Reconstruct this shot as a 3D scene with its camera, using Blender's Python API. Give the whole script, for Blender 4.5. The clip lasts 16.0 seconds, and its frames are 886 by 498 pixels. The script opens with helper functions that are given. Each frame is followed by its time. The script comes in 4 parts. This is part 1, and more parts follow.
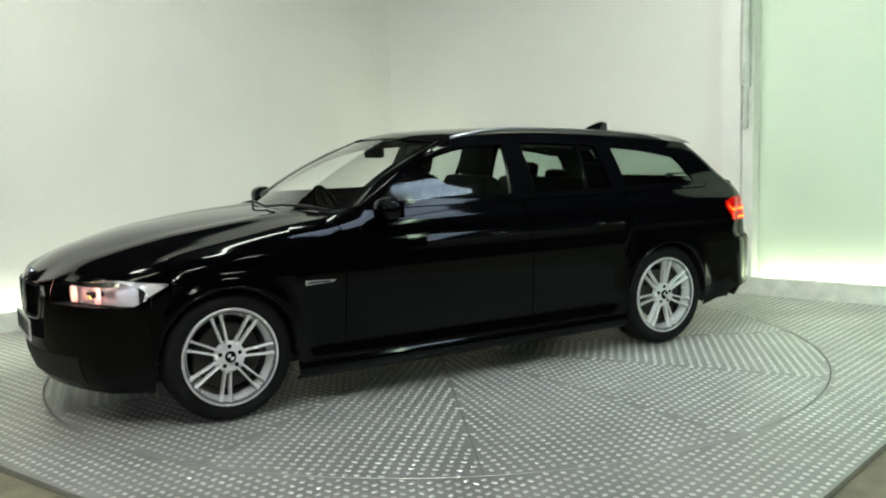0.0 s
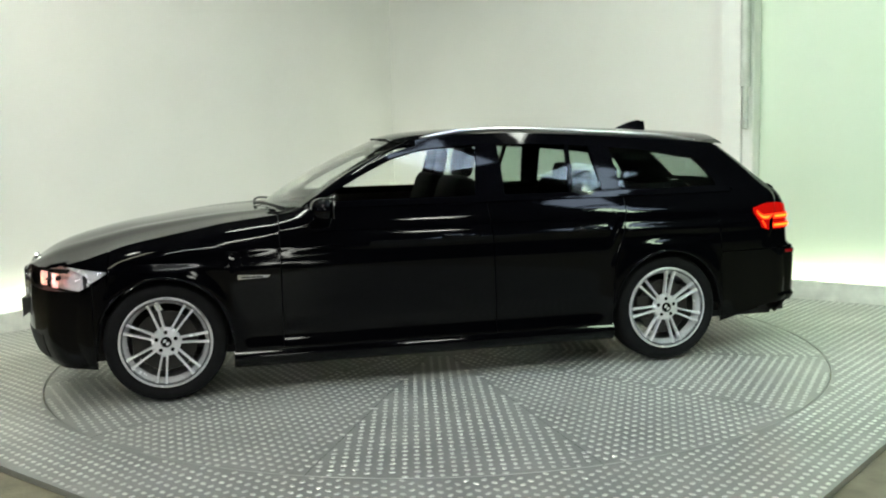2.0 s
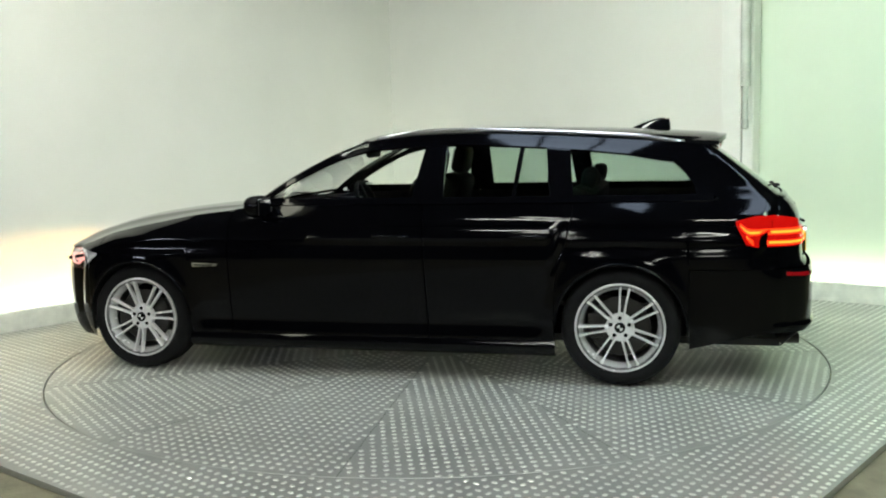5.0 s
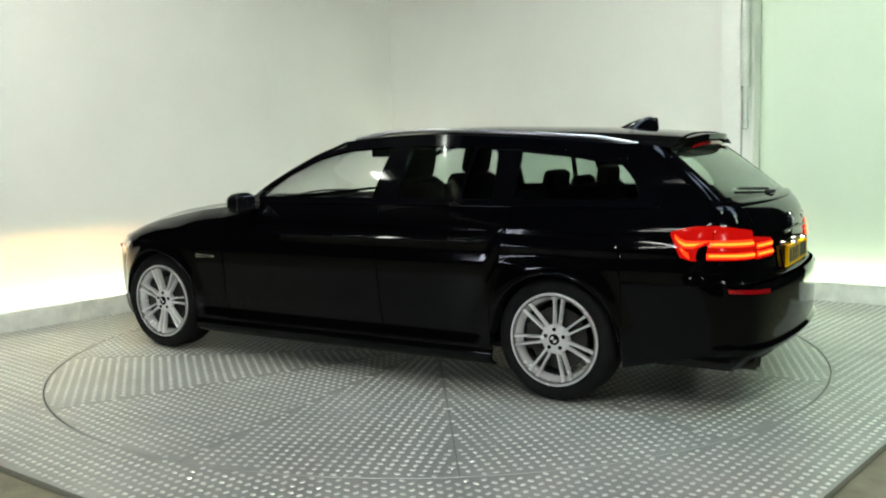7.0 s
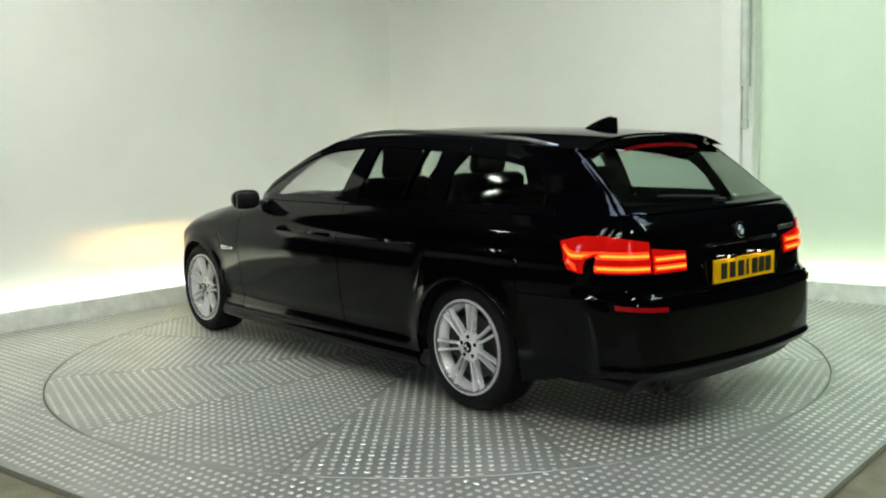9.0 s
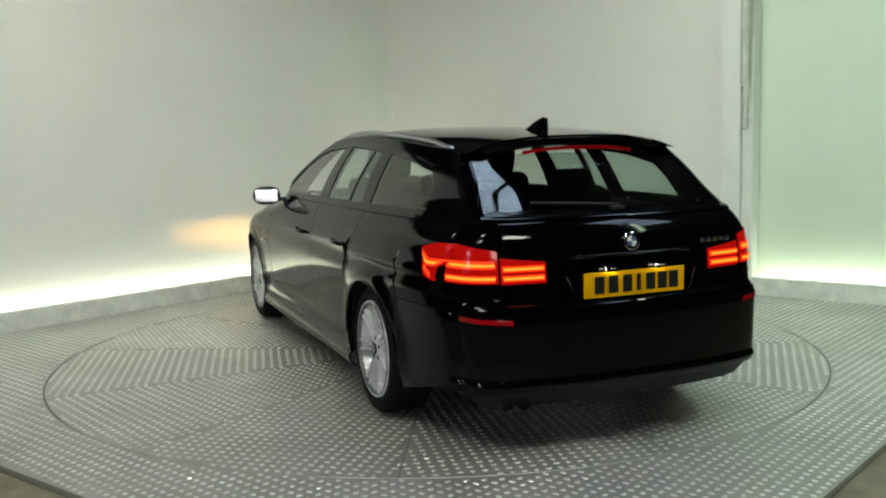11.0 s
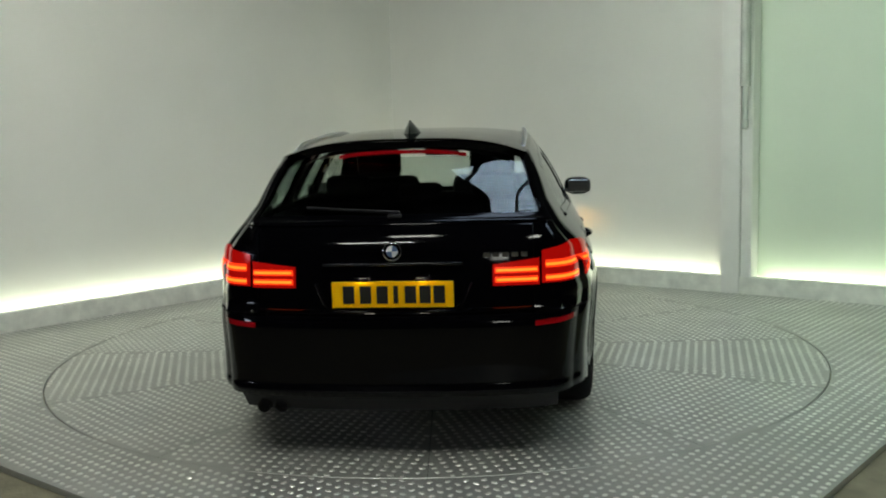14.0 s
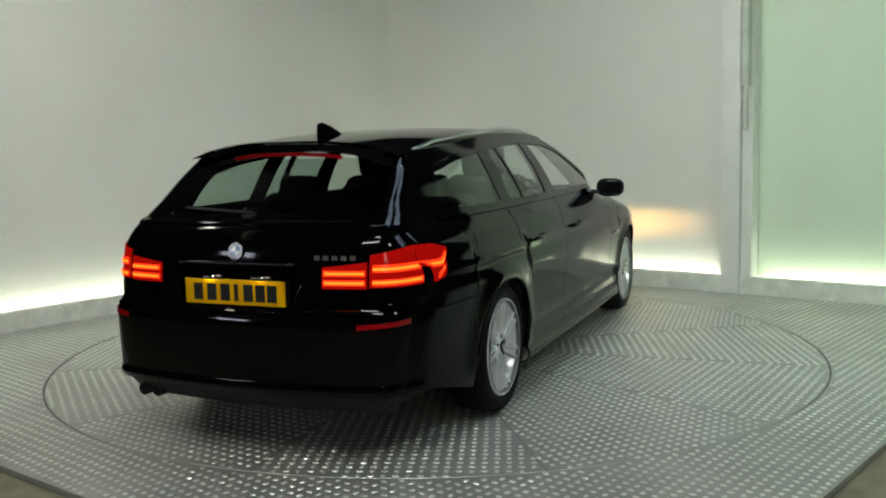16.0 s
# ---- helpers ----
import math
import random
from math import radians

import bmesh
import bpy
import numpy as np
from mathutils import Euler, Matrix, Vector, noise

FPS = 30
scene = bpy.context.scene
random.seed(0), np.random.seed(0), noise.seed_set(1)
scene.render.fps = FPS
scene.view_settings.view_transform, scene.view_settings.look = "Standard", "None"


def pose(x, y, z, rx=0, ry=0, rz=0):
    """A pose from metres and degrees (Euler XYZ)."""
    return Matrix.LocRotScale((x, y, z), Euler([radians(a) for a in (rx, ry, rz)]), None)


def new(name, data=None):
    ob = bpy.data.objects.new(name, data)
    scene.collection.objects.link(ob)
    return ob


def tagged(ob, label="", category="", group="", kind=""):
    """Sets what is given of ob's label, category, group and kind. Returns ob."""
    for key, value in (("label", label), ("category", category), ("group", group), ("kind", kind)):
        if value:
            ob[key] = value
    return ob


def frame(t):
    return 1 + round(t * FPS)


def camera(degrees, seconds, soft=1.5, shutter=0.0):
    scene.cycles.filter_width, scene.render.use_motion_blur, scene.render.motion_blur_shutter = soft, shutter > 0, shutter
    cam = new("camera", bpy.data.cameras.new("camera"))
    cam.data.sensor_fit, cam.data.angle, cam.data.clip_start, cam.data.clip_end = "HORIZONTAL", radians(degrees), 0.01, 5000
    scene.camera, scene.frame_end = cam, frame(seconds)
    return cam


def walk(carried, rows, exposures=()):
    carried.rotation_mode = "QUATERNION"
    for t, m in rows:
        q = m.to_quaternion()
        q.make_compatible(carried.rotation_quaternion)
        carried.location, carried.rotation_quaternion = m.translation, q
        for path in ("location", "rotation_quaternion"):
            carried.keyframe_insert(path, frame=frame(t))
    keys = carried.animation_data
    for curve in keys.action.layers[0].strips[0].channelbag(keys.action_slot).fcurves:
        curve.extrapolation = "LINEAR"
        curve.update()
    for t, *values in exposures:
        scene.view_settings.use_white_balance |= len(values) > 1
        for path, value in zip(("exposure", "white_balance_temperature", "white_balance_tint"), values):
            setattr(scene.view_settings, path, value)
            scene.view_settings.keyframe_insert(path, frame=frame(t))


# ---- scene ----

# ---------------------------------------------------------------- camera
cam = camera(51.14, 16.0, soft=2.0)
EYE = pose(0.0, -6.179, 1.395, 83.274, 1.422, -0.6615)
walk(cam, [(0.0, EYE), (16.0, EYE)],
     [(0.0, 0.40), (4.0, 0.52), (7.0, 0.43), (9.0, 0.34), (11.5, -0.15), (12.5, -0.27), (14.5, -0.37), (16.0, -0.30)])

# ---------------------------------------------------------------- world
world = bpy.data.worlds.new("world")
scene.world = world
world.use_nodes = True
world.node_tree.nodes["Background"].inputs[0].default_value = (0.6, 0.7, 0.8, 1)
world.node_tree.nodes["Background"].inputs[1].default_value = 0.02


# ---------------------------------------------------------------- materials
def material(name, color, rough=0.5, metal=0.0, coat=0.0, vary=0.0, scale=6.0, bump=0.0, bump_scale=60.0,
             emit=None, strength=0.0, transmission=0.0, ior=1.45, rough_vary=0.0, tint=None, spec=0.5):
    m = bpy.data.materials.new(name)
    m.use_nodes = True
    nt = m.node_tree
    b = nt.nodes["Principled BSDF"]
    b.inputs["Base Color"].default_value = (*color, 1)
    b.inputs["Roughness"].default_value = rough
    b.inputs["Metallic"].default_value = metal
    b.inputs["Coat Weight"].default_value = coat
    b.inputs["Coat Roughness"].default_value = 0.02
    b.inputs["Transmission Weight"].default_value = transmission
    b.inputs["IOR"].default_value = ior
    b.inputs["Specular IOR Level"].default_value = spec
    if emit:
        b.inputs["Emission Color"].default_value = (*emit, 1)
        b.inputs["Emission Strength"].default_value = strength
    co = nt.nodes.new("ShaderNodeTexCoord")
    if vary or rough_vary:
        big = nt.nodes.new("ShaderNodeTexNoise")
        big.inputs["Scale"].default_value = scale
        big.inputs["Detail"].default_value = 6
        nt.links.new(co.outputs["Object"], big.inputs["Vector"])
        if vary:
            ramp = nt.nodes.new("ShaderNodeValToRGB")
            ramp.color_ramp.elements[0].position = 0.3
            ramp.color_ramp.elements[1].position = 0.7
            dark = tuple(c * (1 - vary) for c in (tint or color))
            ramp.color_ramp.elements[0].color = (*dark, 1)
            ramp.color_ramp.elements[1].color = (*[min(1, c * (1 + vary * 0.5)) for c in color], 1)
            nt.links.new(big.outputs["Fac"], ramp.inputs["Fac"])
            nt.links.new(ramp.outputs["Color"], b.inputs["Base Color"])
        if rough_vary:
            mp = nt.nodes.new("ShaderNodeMapRange")
            mp.inputs["To Min"].default_value = max(0.0, rough - rough_vary)
            mp.inputs["To Max"].default_value = min(1.0, rough + rough_vary)
            nt.links.new(big.outputs["Fac"], mp.inputs["Value"])
            nt.links.new(mp.outputs["Result"], b.inputs["Roughness"])
    if bump:
        fine = nt.nodes.new("ShaderNodeTexNoise")
        fine.inputs["Scale"].default_value = bump_scale
        fine.inputs["Detail"].default_value = 4
        nt.links.new(co.outputs["Object"], fine.inputs["Vector"])
        bp = nt.nodes.new("ShaderNodeBump")
        bp.inputs["Strength"].default_value = bump
        bp.inputs["Distance"].default_value = 0.01
        nt.links.new(fine.outputs["Fac"], bp.inputs["Height"])
        nt.links.new(bp.outputs["Normal"], b.inputs["Normal"])
    return m


PAINT = material("black_paint", (0.0013, 0.0013, 0.0020), 0.07, spec=0.22, bump=0.004, bump_scale=5)
GLOSS = material("gloss_black_trim", (0.002, 0.002, 0.003), 0.06, spec=0.25)
SATIN = material("black_plastic", (0.010, 0.010, 0.011), 0.55, bump=0.15, bump_scale=300)
RUBBER = material("tyre_rubber", (0.009, 0.009, 0.010), 0.7, spec=0.2, vary=0.3, scale=14, bump=0.2, bump_scale=120)
ALLOY = material("silver_alloy", (0.92, 0.92, 0.94), 0.25, metal=0.35, coat=0.6, rough_vary=0.08, scale=20)
# shade in the gaps between spokes is put into these two colours
ALLOY_SHADE = material("shaded_alloy", (0.11, 0.11, 0.115), 0.45, metal=0.6)
STEEL = material("brake_steel", (0.045, 0.043, 0.04), 0.5, metal=0.7)
CHROME = material("chrome", (0.75, 0.76, 0.78), 0.12, metal=1.0)
RAIL = material("satin_aluminium", (0.72, 0.72, 0.74), 0.28, metal=1.0)
GLASS = material("clear_glass", (0.98, 1.0, 0.99), 0.0, transmission=1.0, ior=1.33)
GLASS_TINT = material("tinted_glass", (0.66, 0.76, 0.70), 0.0, transmission=1.0, ior=1.33)
LENS = material("headlamp_lens", (0.95, 0.95, 0.96), 0.02, transmission=1.0)
SEAT = material("black_leather", (0.005, 0.005, 0.005), 0.7, spec=0.08, bump=0.3, bump_scale=90)
TRIM_IN = material("cabin_plastic", (0.010, 0.010, 0.011), 0.65, spec=0.2, bump=0.2, bump_scale=200)
HEADLINING = material("headlining", (0.05, 0.05, 0.05), 0.9, bump=0.2, bump_scale=200)
RED_LENS = material("red_lens", (0.12, 0.002, 0.002), 0.15, coat=0.15, spec=0.3, emit=(1.0, 0.008, 0.004), strength=0.36)
RED_BAR = material("red_light_bar", (0.4, 0.02, 0.01), 0.2, emit=(1.0, 0.045, 0.006), strength=1.6)
RED_CORE = material("red_light_core", (0.5, 0.05, 0.01), 0.2, emit=(1.0, 0.16, 0.012), strength=3.0)
# faint emission stands in for light thrown back by the reflector strips
RED_DARK = material("red_reflector", (0.30, 0.004, 0.008), 0.12, coat=0.6, emit=(1.0, 0.01, 0.01), strength=0.012)
LAMP_WHITE = material("lamp_ring", (0.9, 0.8, 0.75), 0.3, emit=(1.0, 0.40, 0.34), strength=1.0)
LAMP_BEAM = material("lamp_beam", (0.9, 0.8, 0.6), 0.3, emit=(1.0, 0.55, 0.14), strength=5200.0)
PLATE_Y = material("yellow_plate", (1.0, 0.52, 0.0), 0.55, spec=0.15, vary=0.06, scale=12)
PLATE_W = material("white_plate", (0.75, 0.75, 0.74), 0.35, vary=0.06, scale=12)
INK = material("black_character_bar", (0.012, 0.012, 0.012), 0.45)
BADGE_BLUE = material("badge_blue", (0.10, 0.15, 0.26), 0.2)
PLATE_LIGHT = material("plate_lamp_glow", (0.9, 0.9, 0.85), 0.3, emit=(1.0, 0.93, 0.75), strength=34.0)
BADGE_WHITE = material("badge_white", (0.75, 0.75, 0.75), 0.2)

WALL = material("white_wall_paint", (0.78, 0.775, 0.74), 0.6, vary=0.05, scale=0.9, bump=0.05, bump_scale=40)
# greener base colour than the white wall, used right of the column
WALL_G = material("pale_green_wall", (0.70, 0.79, 0.66), 0.55, vary=0.05, scale=0.9, bump=0.05, bump_scale=40)
KERB = material("light_grey_kerb", (0.82, 0.83, 0.77), 0.7, vary=0.18, scale=9, bump=0.3, bump_scale=50)
COLUMN = material("white_column_paint", (0.80, 0.80, 0.77), 0.5, vary=0.06, scale=4)
CONDUIT = material("grey_conduit", (0.55, 0.58, 0.53), 0.5, vary=0.15, scale=8)
PLATE_STEEL = material("tread_plate_steel", (0.41, 0.415, 0.38), 0.38, metal=0.36, vary=0.22, scale=2.2, rough_vary=0.12, bump=0.1, bump_scale=70)
# studs paler than the plate: their highlights are put into the colour
STUD_STEEL = material("bright_stud_steel", (0.82, 0.83, 0.77), 0.34, metal=0.30, vary=0.25, scale=3.0, rough_vary=0.1)
CONCRETE = material("stained_concrete", (0.27, 0.25, 0.17), 0.85, vary=0.35, scale=5, bump=0.6, bump_scale=45)
DARK_WALL = material("dark_wall", (0.035, 0.036, 0.036), 0.85, vary=0.2, scale=1.0)
DARK_CEIL = material("dark_ceiling", (0.06, 0.062, 0.06), 0.9, vary=0.2, scale=1.0)
BEAM = material("dark_steel_beam", (0.02, 0.022, 0.025), 0.7, vary=0.2)
LED = material("led_strip", (0.9, 0.9, 0.8), 0.5, emit=(0.93, 1.0, 0.79), strength=18.0)
PANEL = material("ceiling_light_diffuser", (0.9, 0.9, 0.9), 0.5, emit=(0.97, 1.0, 0.90), strength=42.0)
PANEL_T = material("tube_light_diffuser", (0.9, 0.9, 0.9), 0.5, emit=(0.97, 1.0, 0.93), strength=105.0)
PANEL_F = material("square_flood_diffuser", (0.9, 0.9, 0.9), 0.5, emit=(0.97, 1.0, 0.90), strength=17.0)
# diffusers of the fill lamps added to brighten the walls
FILL_N = material("wall_fill_diffuser", (0.9, 0.9, 0.9), 0.5, emit=(0.93, 1.0, 0.90), strength=33.0)
FILL_W = material("warm_wall_fill", (0.9, 0.9, 0.9), 0.5, emit=(0.99, 1.0, 0.80), strength=8.5)
FILL_G = material("greenish_wall_fill", (0.9, 0.9, 0.9), 0.5, emit=(0.74, 1.0, 0.72), strength=27.0)
DAYLIGHT = material("daylight_pane", (0.6, 0.7, 0.85), 0.4, emit=(0.80, 0.86, 1.0), strength=30.0)
SKYLIGHT = material("skylight_glazing", (0.6, 0.7, 0.85), 0.4, emit=(0.62, 0.78, 1.0), strength=6.5)


# ---------------------------------------------------------------- mesh helpers
def finish(name, bm, mat, parent=None, label="", smooth=False):
    me = bpy.data.meshes.new(name)
    if smooth:
        for f in bm.faces:
            f.smooth = True
        for ed in bm.edges:
            if len(ed.link_faces) == 2 and ed.calc_face_angle(0.0) > 0.7:
                ed.smooth = False
    bm.to_mesh(me)
    bm.free()
    for mm in (mat if isinstance(mat, (list, tuple)) else [mat]):
        me.materials.append(mm)
    ob = new(name, me)
    if parent:
        ob.parent = parent
    if label:
        tagged(ob, label)
    return ob


def part(name, bm, mat, parent, label="", smooth=False):
    return finish(name, bm, mat, parent, label, smooth)


def curve(points):
    """A smooth monotone curve through (x, y) points."""
    pts = sorted(points)
    xs = [p[0] for p in pts]
    ys = [p[1] for p in pts]
    n = len(xs)
    d = [(ys[i + 1] - ys[i]) / (xs[i + 1] - xs[i]) for i in range(n - 1)]
    m = [d[0]] + [0.0 if d[i - 1] * d[i] <= 0 else 2 * d[i - 1] * d[i] / (d[i - 1] + d[i]) for i in range(1, n - 1)] + [d[-1]]

    def f(x):
        if x <= xs[0]:
            return ys[0]
        if x >= xs[-1]:
            return ys[-1]
        i = max(k for k in range(n - 1) if xs[k] <= x)
        h = xs[i + 1] - xs[i]
        t = (x - xs[i]) / h
        return ((1 + 2 * t) * (1 - t) ** 2 * ys[i] + t * (1 - t) ** 2 * h * m[i]
                + t * t * (3 - 2 * t) * ys[i + 1] + t * t * (t - 1) * h * m[i + 1])
    return f


def sheet(bm, fn, nu, nv, flip=False):
    """A grid of faces over fn(u, v), u and v from 0 to 1."""
    rows = [[bm.verts.new(fn(i / nu, j / nv)) for i in range(nu + 1)] for j in range(nv + 1)]
    faces = []
    for j in range(nv):
        for i in range(nu):
            q = [rows[j][i], rows[j][i + 1], rows[j + 1][i + 1], rows[j + 1][i]]
            faces.append(bm.faces.new(q[::-1] if flip else q))
    return faces


def thicken(bm, t):
    bmesh.ops.solidify(bm, geom=list(bm.faces), thickness=t)


def box(bm, lo, hi, bevel=0.0, m=None):
    c = [(a + b) / 2 for a, b in zip(lo, hi)]
    s = [abs(b - a) for a, b in zip(lo, hi)]
    r = bmesh.ops.create_cube(bm, size=1.0, matrix=Matrix.Translation(c) @ Matrix.Diagonal((*s, 1)))
    vs = r["verts"]
    if bevel:
        es = list({e for v in vs for e in v.link_edges})
        out = bmesh.ops.bevel(bm, geom=es, offset=bevel, segments=2, affect="EDGES", profile=0.5)
        vs = list({v for f in out["faces"] for v in f.verts} | {v for v in vs if v.is_valid})
    if m is not None:
        bmesh.ops.transform(bm, matrix=m, verts=vs)
    return vs


def lathe(bm, profile, n=48, axis="Y", m=None):
    """profile: (r, h) round the axis Y."""
    rings = []
    for k in range(n):
        a = 2 * math.pi * k / n
        ring = []
        for r, h in profile:
            p = Vector((r * math.cos(a), h, r * math.sin(a)))
            if axis == "Z":
                p = Vector((r * math.cos(a), r * math.sin(a), h))
            ring.append(bm.verts.new(m @ p if m is not None else p))
        rings.append(ring)
    for k in range(n):
        a, b = rings[k], rings[(k + 1) % n]
        for i in range(len(profile) - 1):
            bm.faces.new((a[i], b[i], b[i + 1], a[i + 1]))


def tube(bm, pts, r, n=8):
    pts = [Vector(p) for p in pts]
    rings = []
    for i, p in enumerate(pts):
        d = (pts[min(i + 1, len(pts) - 1)] - pts[max(i - 1, 0)]).normalized()
        a = d.orthogonal().normalized()
        b = d.cross(a)
        if rings:
            prev = rings[-1][0].co - pts[i - 1]
            a = (prev - d * prev.dot(d)).normalized()
            b = d.cross(a)
        rings.append([bm.verts.new(p + r * (math.cos(2 * math.pi * k / n) * a + math.sin(2 * math.pi * k / n) * b)) for k in range(n)])
    for i in range(len(pts) - 1):
        for k in range(n):
            bm.faces.new((rings[i][k], rings[i][(k + 1) % n], rings[i + 1][(k + 1) % n], rings[i + 1][k]))
    bm.faces.new(rings[0][::-1])
    bm.faces.new(rings[-1])


def lerp(a, b, t):
    return a + (b - a) * t


# ---------------------------------------------------------------- the studio shell
CORNER = Vector((-0.42, 4.15, 0))
DL = (Vector((-3.30, 0.93, 0)) - CORNER).normalized()
DR = (Vector((2.5, 1.873, 0)) - CORNER).normalized()
NL = Vector((DL.y, -DL.x, 0))
NL = NL if NL.dot(-CORNER) < 0 else -NL
NR = Vector((DR.y, -DR.x, 0))
NR = NR if NR.dot(-CORNER) < 0 else -NR
HIGH = 3.6          # hall ceiling
TALL = 3.05         # studio walls, open above


def prism(name, pts, z0, z1, mat, parent=None, label="", kind="structure", bevel=0.0):
    bm = bmesh.new()
    low = [bm.verts.new((p[0], p[1], z0)) for p in pts]
    up = [bm.verts.new((p[0], p[1], z1)) for p in pts]
    bm.faces.new(low[::-1])
    bm.faces.new(up)
    n = len(pts)
    for i in range(n):
        bm.faces.new((low[i], low[(i + 1) % n], up[(i + 1) % n], up[i]))
    bmesh.ops.recalc_face_normals(bm, faces=bm.faces)
    if bevel:
        bmesh.ops.bevel(bm, geom=list(bm.edges), offset=bevel, segments=2, affect="EDGES")
    ob = finish(name, bm, mat, parent, label)
    if kind and not parent:
        tagged(ob, label, kind=kind)
    return ob


GAP = 0.20           # from the kerb's face to the wall
BACK = 0.16          # wall thickness
WC = CORNER + (NL + NR) * (GAP / (1 + NL.dot(NR)))     # inner corner of the walls
WO = CORNER + (NL + NR) * ((GAP + BACK) / (1 + NL.dot(NR)))
LEN = 5.7            # right wall
LEFT = 4.95          # left wall
COL_AT = (Vector((2.56, 1.743, 0)) - CORNER).dot(DR)
prism("wall_left", [WC, WC + DL * LEFT, WC + DL * LEFT + NL * BACK, WO], -0.05, TALL, WALL, label="off-white painted studio wall lit from below")
prism("wall_right", [WC, WO, WC + DR * (COL_AT + 0.1) + NR * BACK, WC + DR * (COL_AT + 0.1)], -0.05, TALL, WALL, label="off-white painted studio wall lit from below")
prism("wall_right_green", [WC + DR * (COL_AT + 0.104), WC + DR * (COL_AT + 0.104) + NR * BACK, WC + DR * LEN + NR * BACK, WC + DR * LEN], -0.05, TALL, WALL_G,
      label="pale green studio wall lit from below")

KH, KD = 0.148, 0.075
KI = CORNER + (NL + NR) * (KD / (1 + NL.dot(NR)))
prism("kerb_left", [CORNER, CORNER + DL * LEFT, CORNER + DL * LEFT + NL * KD, KI], -0.03, KH, KERB, label="light grey kerb along the wall foot", bevel=0.004)
prism("kerb_right", [CORNER, KI, CORNER + DR * LEN + NR * KD, CORNER + DR * LEN], -0.03, KH, KERB, label="light grey kerb along the wall foot", bevel=0.004)


def led_strip(d, n, start, end):
    a, b = CORNER + d * start + n * (KD + 0.03), CORNER + d * end + n * (KD + 0.03)
    ob = prism("led_strip", [a, b, b + n * 0.03, a + n * 0.03], 0.06, 0.075, LED, kind="")
    tagged(ob, "glowing white light strip hidden behind the kerb", "light strip", "cove light strips")


led_strip(DL, NL, 0.15, LEFT - 0.1)
led_strip(DR, NR, 0.15, COL_AT - 0.15)
led_strip(DR, NR, COL_AT + 0.22, LEN - 0.1)

# column with its narrow side strip and the conduit that hangs beside it
col = new("column")
tagged(col, "white painted steel column standing against the wall", "column")
a = CORNER + DR * (COL_AT - 0.105)
prism("post", [a - NR * 0.02, a + DR * 0.155 - NR * 0.02, a + DR * 0.155 + NR * 0.19, a + NR * 0.19], 0.0, HIGH, COLUMN, col, bevel=0.006)
prism("side_strip", [a + DR * 0.159 + NR * 0.012, a + DR * 0.250 + NR * 0.012, a + DR * 0.250 + NR * 0.19, a + DR * 0.159 + NR * 0.19], 0.02, HIGH, COLUMN, col, bevel=0.006)
prism("edge_trim", [a - DR * 0.065 + NR * 0.12, a - DR * 0.004 + NR * 0.12, a - DR * 0.004 + NR * 0.19, a - DR * 0.065 + NR * 0.19], KH, HIGH, COLUMN, col, bevel=0.004)

con = new("cable_conduit")
tagged(con, "grey cable conduit hanging down beside the white column", "conduit")
c0 = a + DR * 0.172 - NR * 0.045
bm = bmesh.new()
for z0, z1, r in ((1.78, HIGH, 0.042), (1.50, 1.79, 0.022)):
    lathe(bm, [(0.0, z0), (r, z0), (r, z1), (0.0, z1)], 14, "Z", Matrix.Translation(c0 + DR * 0.03))
part("tube", bm, CONDUIT, con, smooth=False)
bm = bmesh.new()
lathe(bm, [(0.0, 1.42), (0.03, 1.43), (0.03, 1.50), (0.0, 1.51)], 14, "Z", Matrix.Translation(c0 + DR * 0.03))
part("end_fitting", bm, CONDUIT, con)

# ground outside the platform, back walls and ceiling of the dark hall
bm = bmesh.new()
sheet(bm, lambda u, v: (lerp(-12, 12, u), lerp(-12, 10, v), -0.03), 12, 12)
tagged(finish("ground", bm, CONCRETE), "stained yellowish concrete floor", kind="structure")
for nm, lo, hi in (("wall_back", (-9.2, -10.2, -0.05), (9.2, -10.0, HIGH)), ("wall_side_1", (-9.2, -10.0, -0.05), (-9.0, 9.0, HIGH)),
                   ("wall_side_2", (9.0, -10.0, -0.05), (9.2, 9.0, HIGH)), ("wall_far", (-9.2, 9.0, -0.05), (9.2, 9.2, HIGH))):
    bm = bmesh.new()
    box(bm, lo, hi)
    tagged(finish(nm, bm, DARK_WALL), "dark hall wall", kind="structure")
bm = bmesh.new()
box(bm, (-9.2, -10.2, HIGH), (9.2, 9.2, HIGH + 0.1))
tagged(finish("ceiling", bm, DARK_CEIL), "dark hall ceiling", kind="structure")


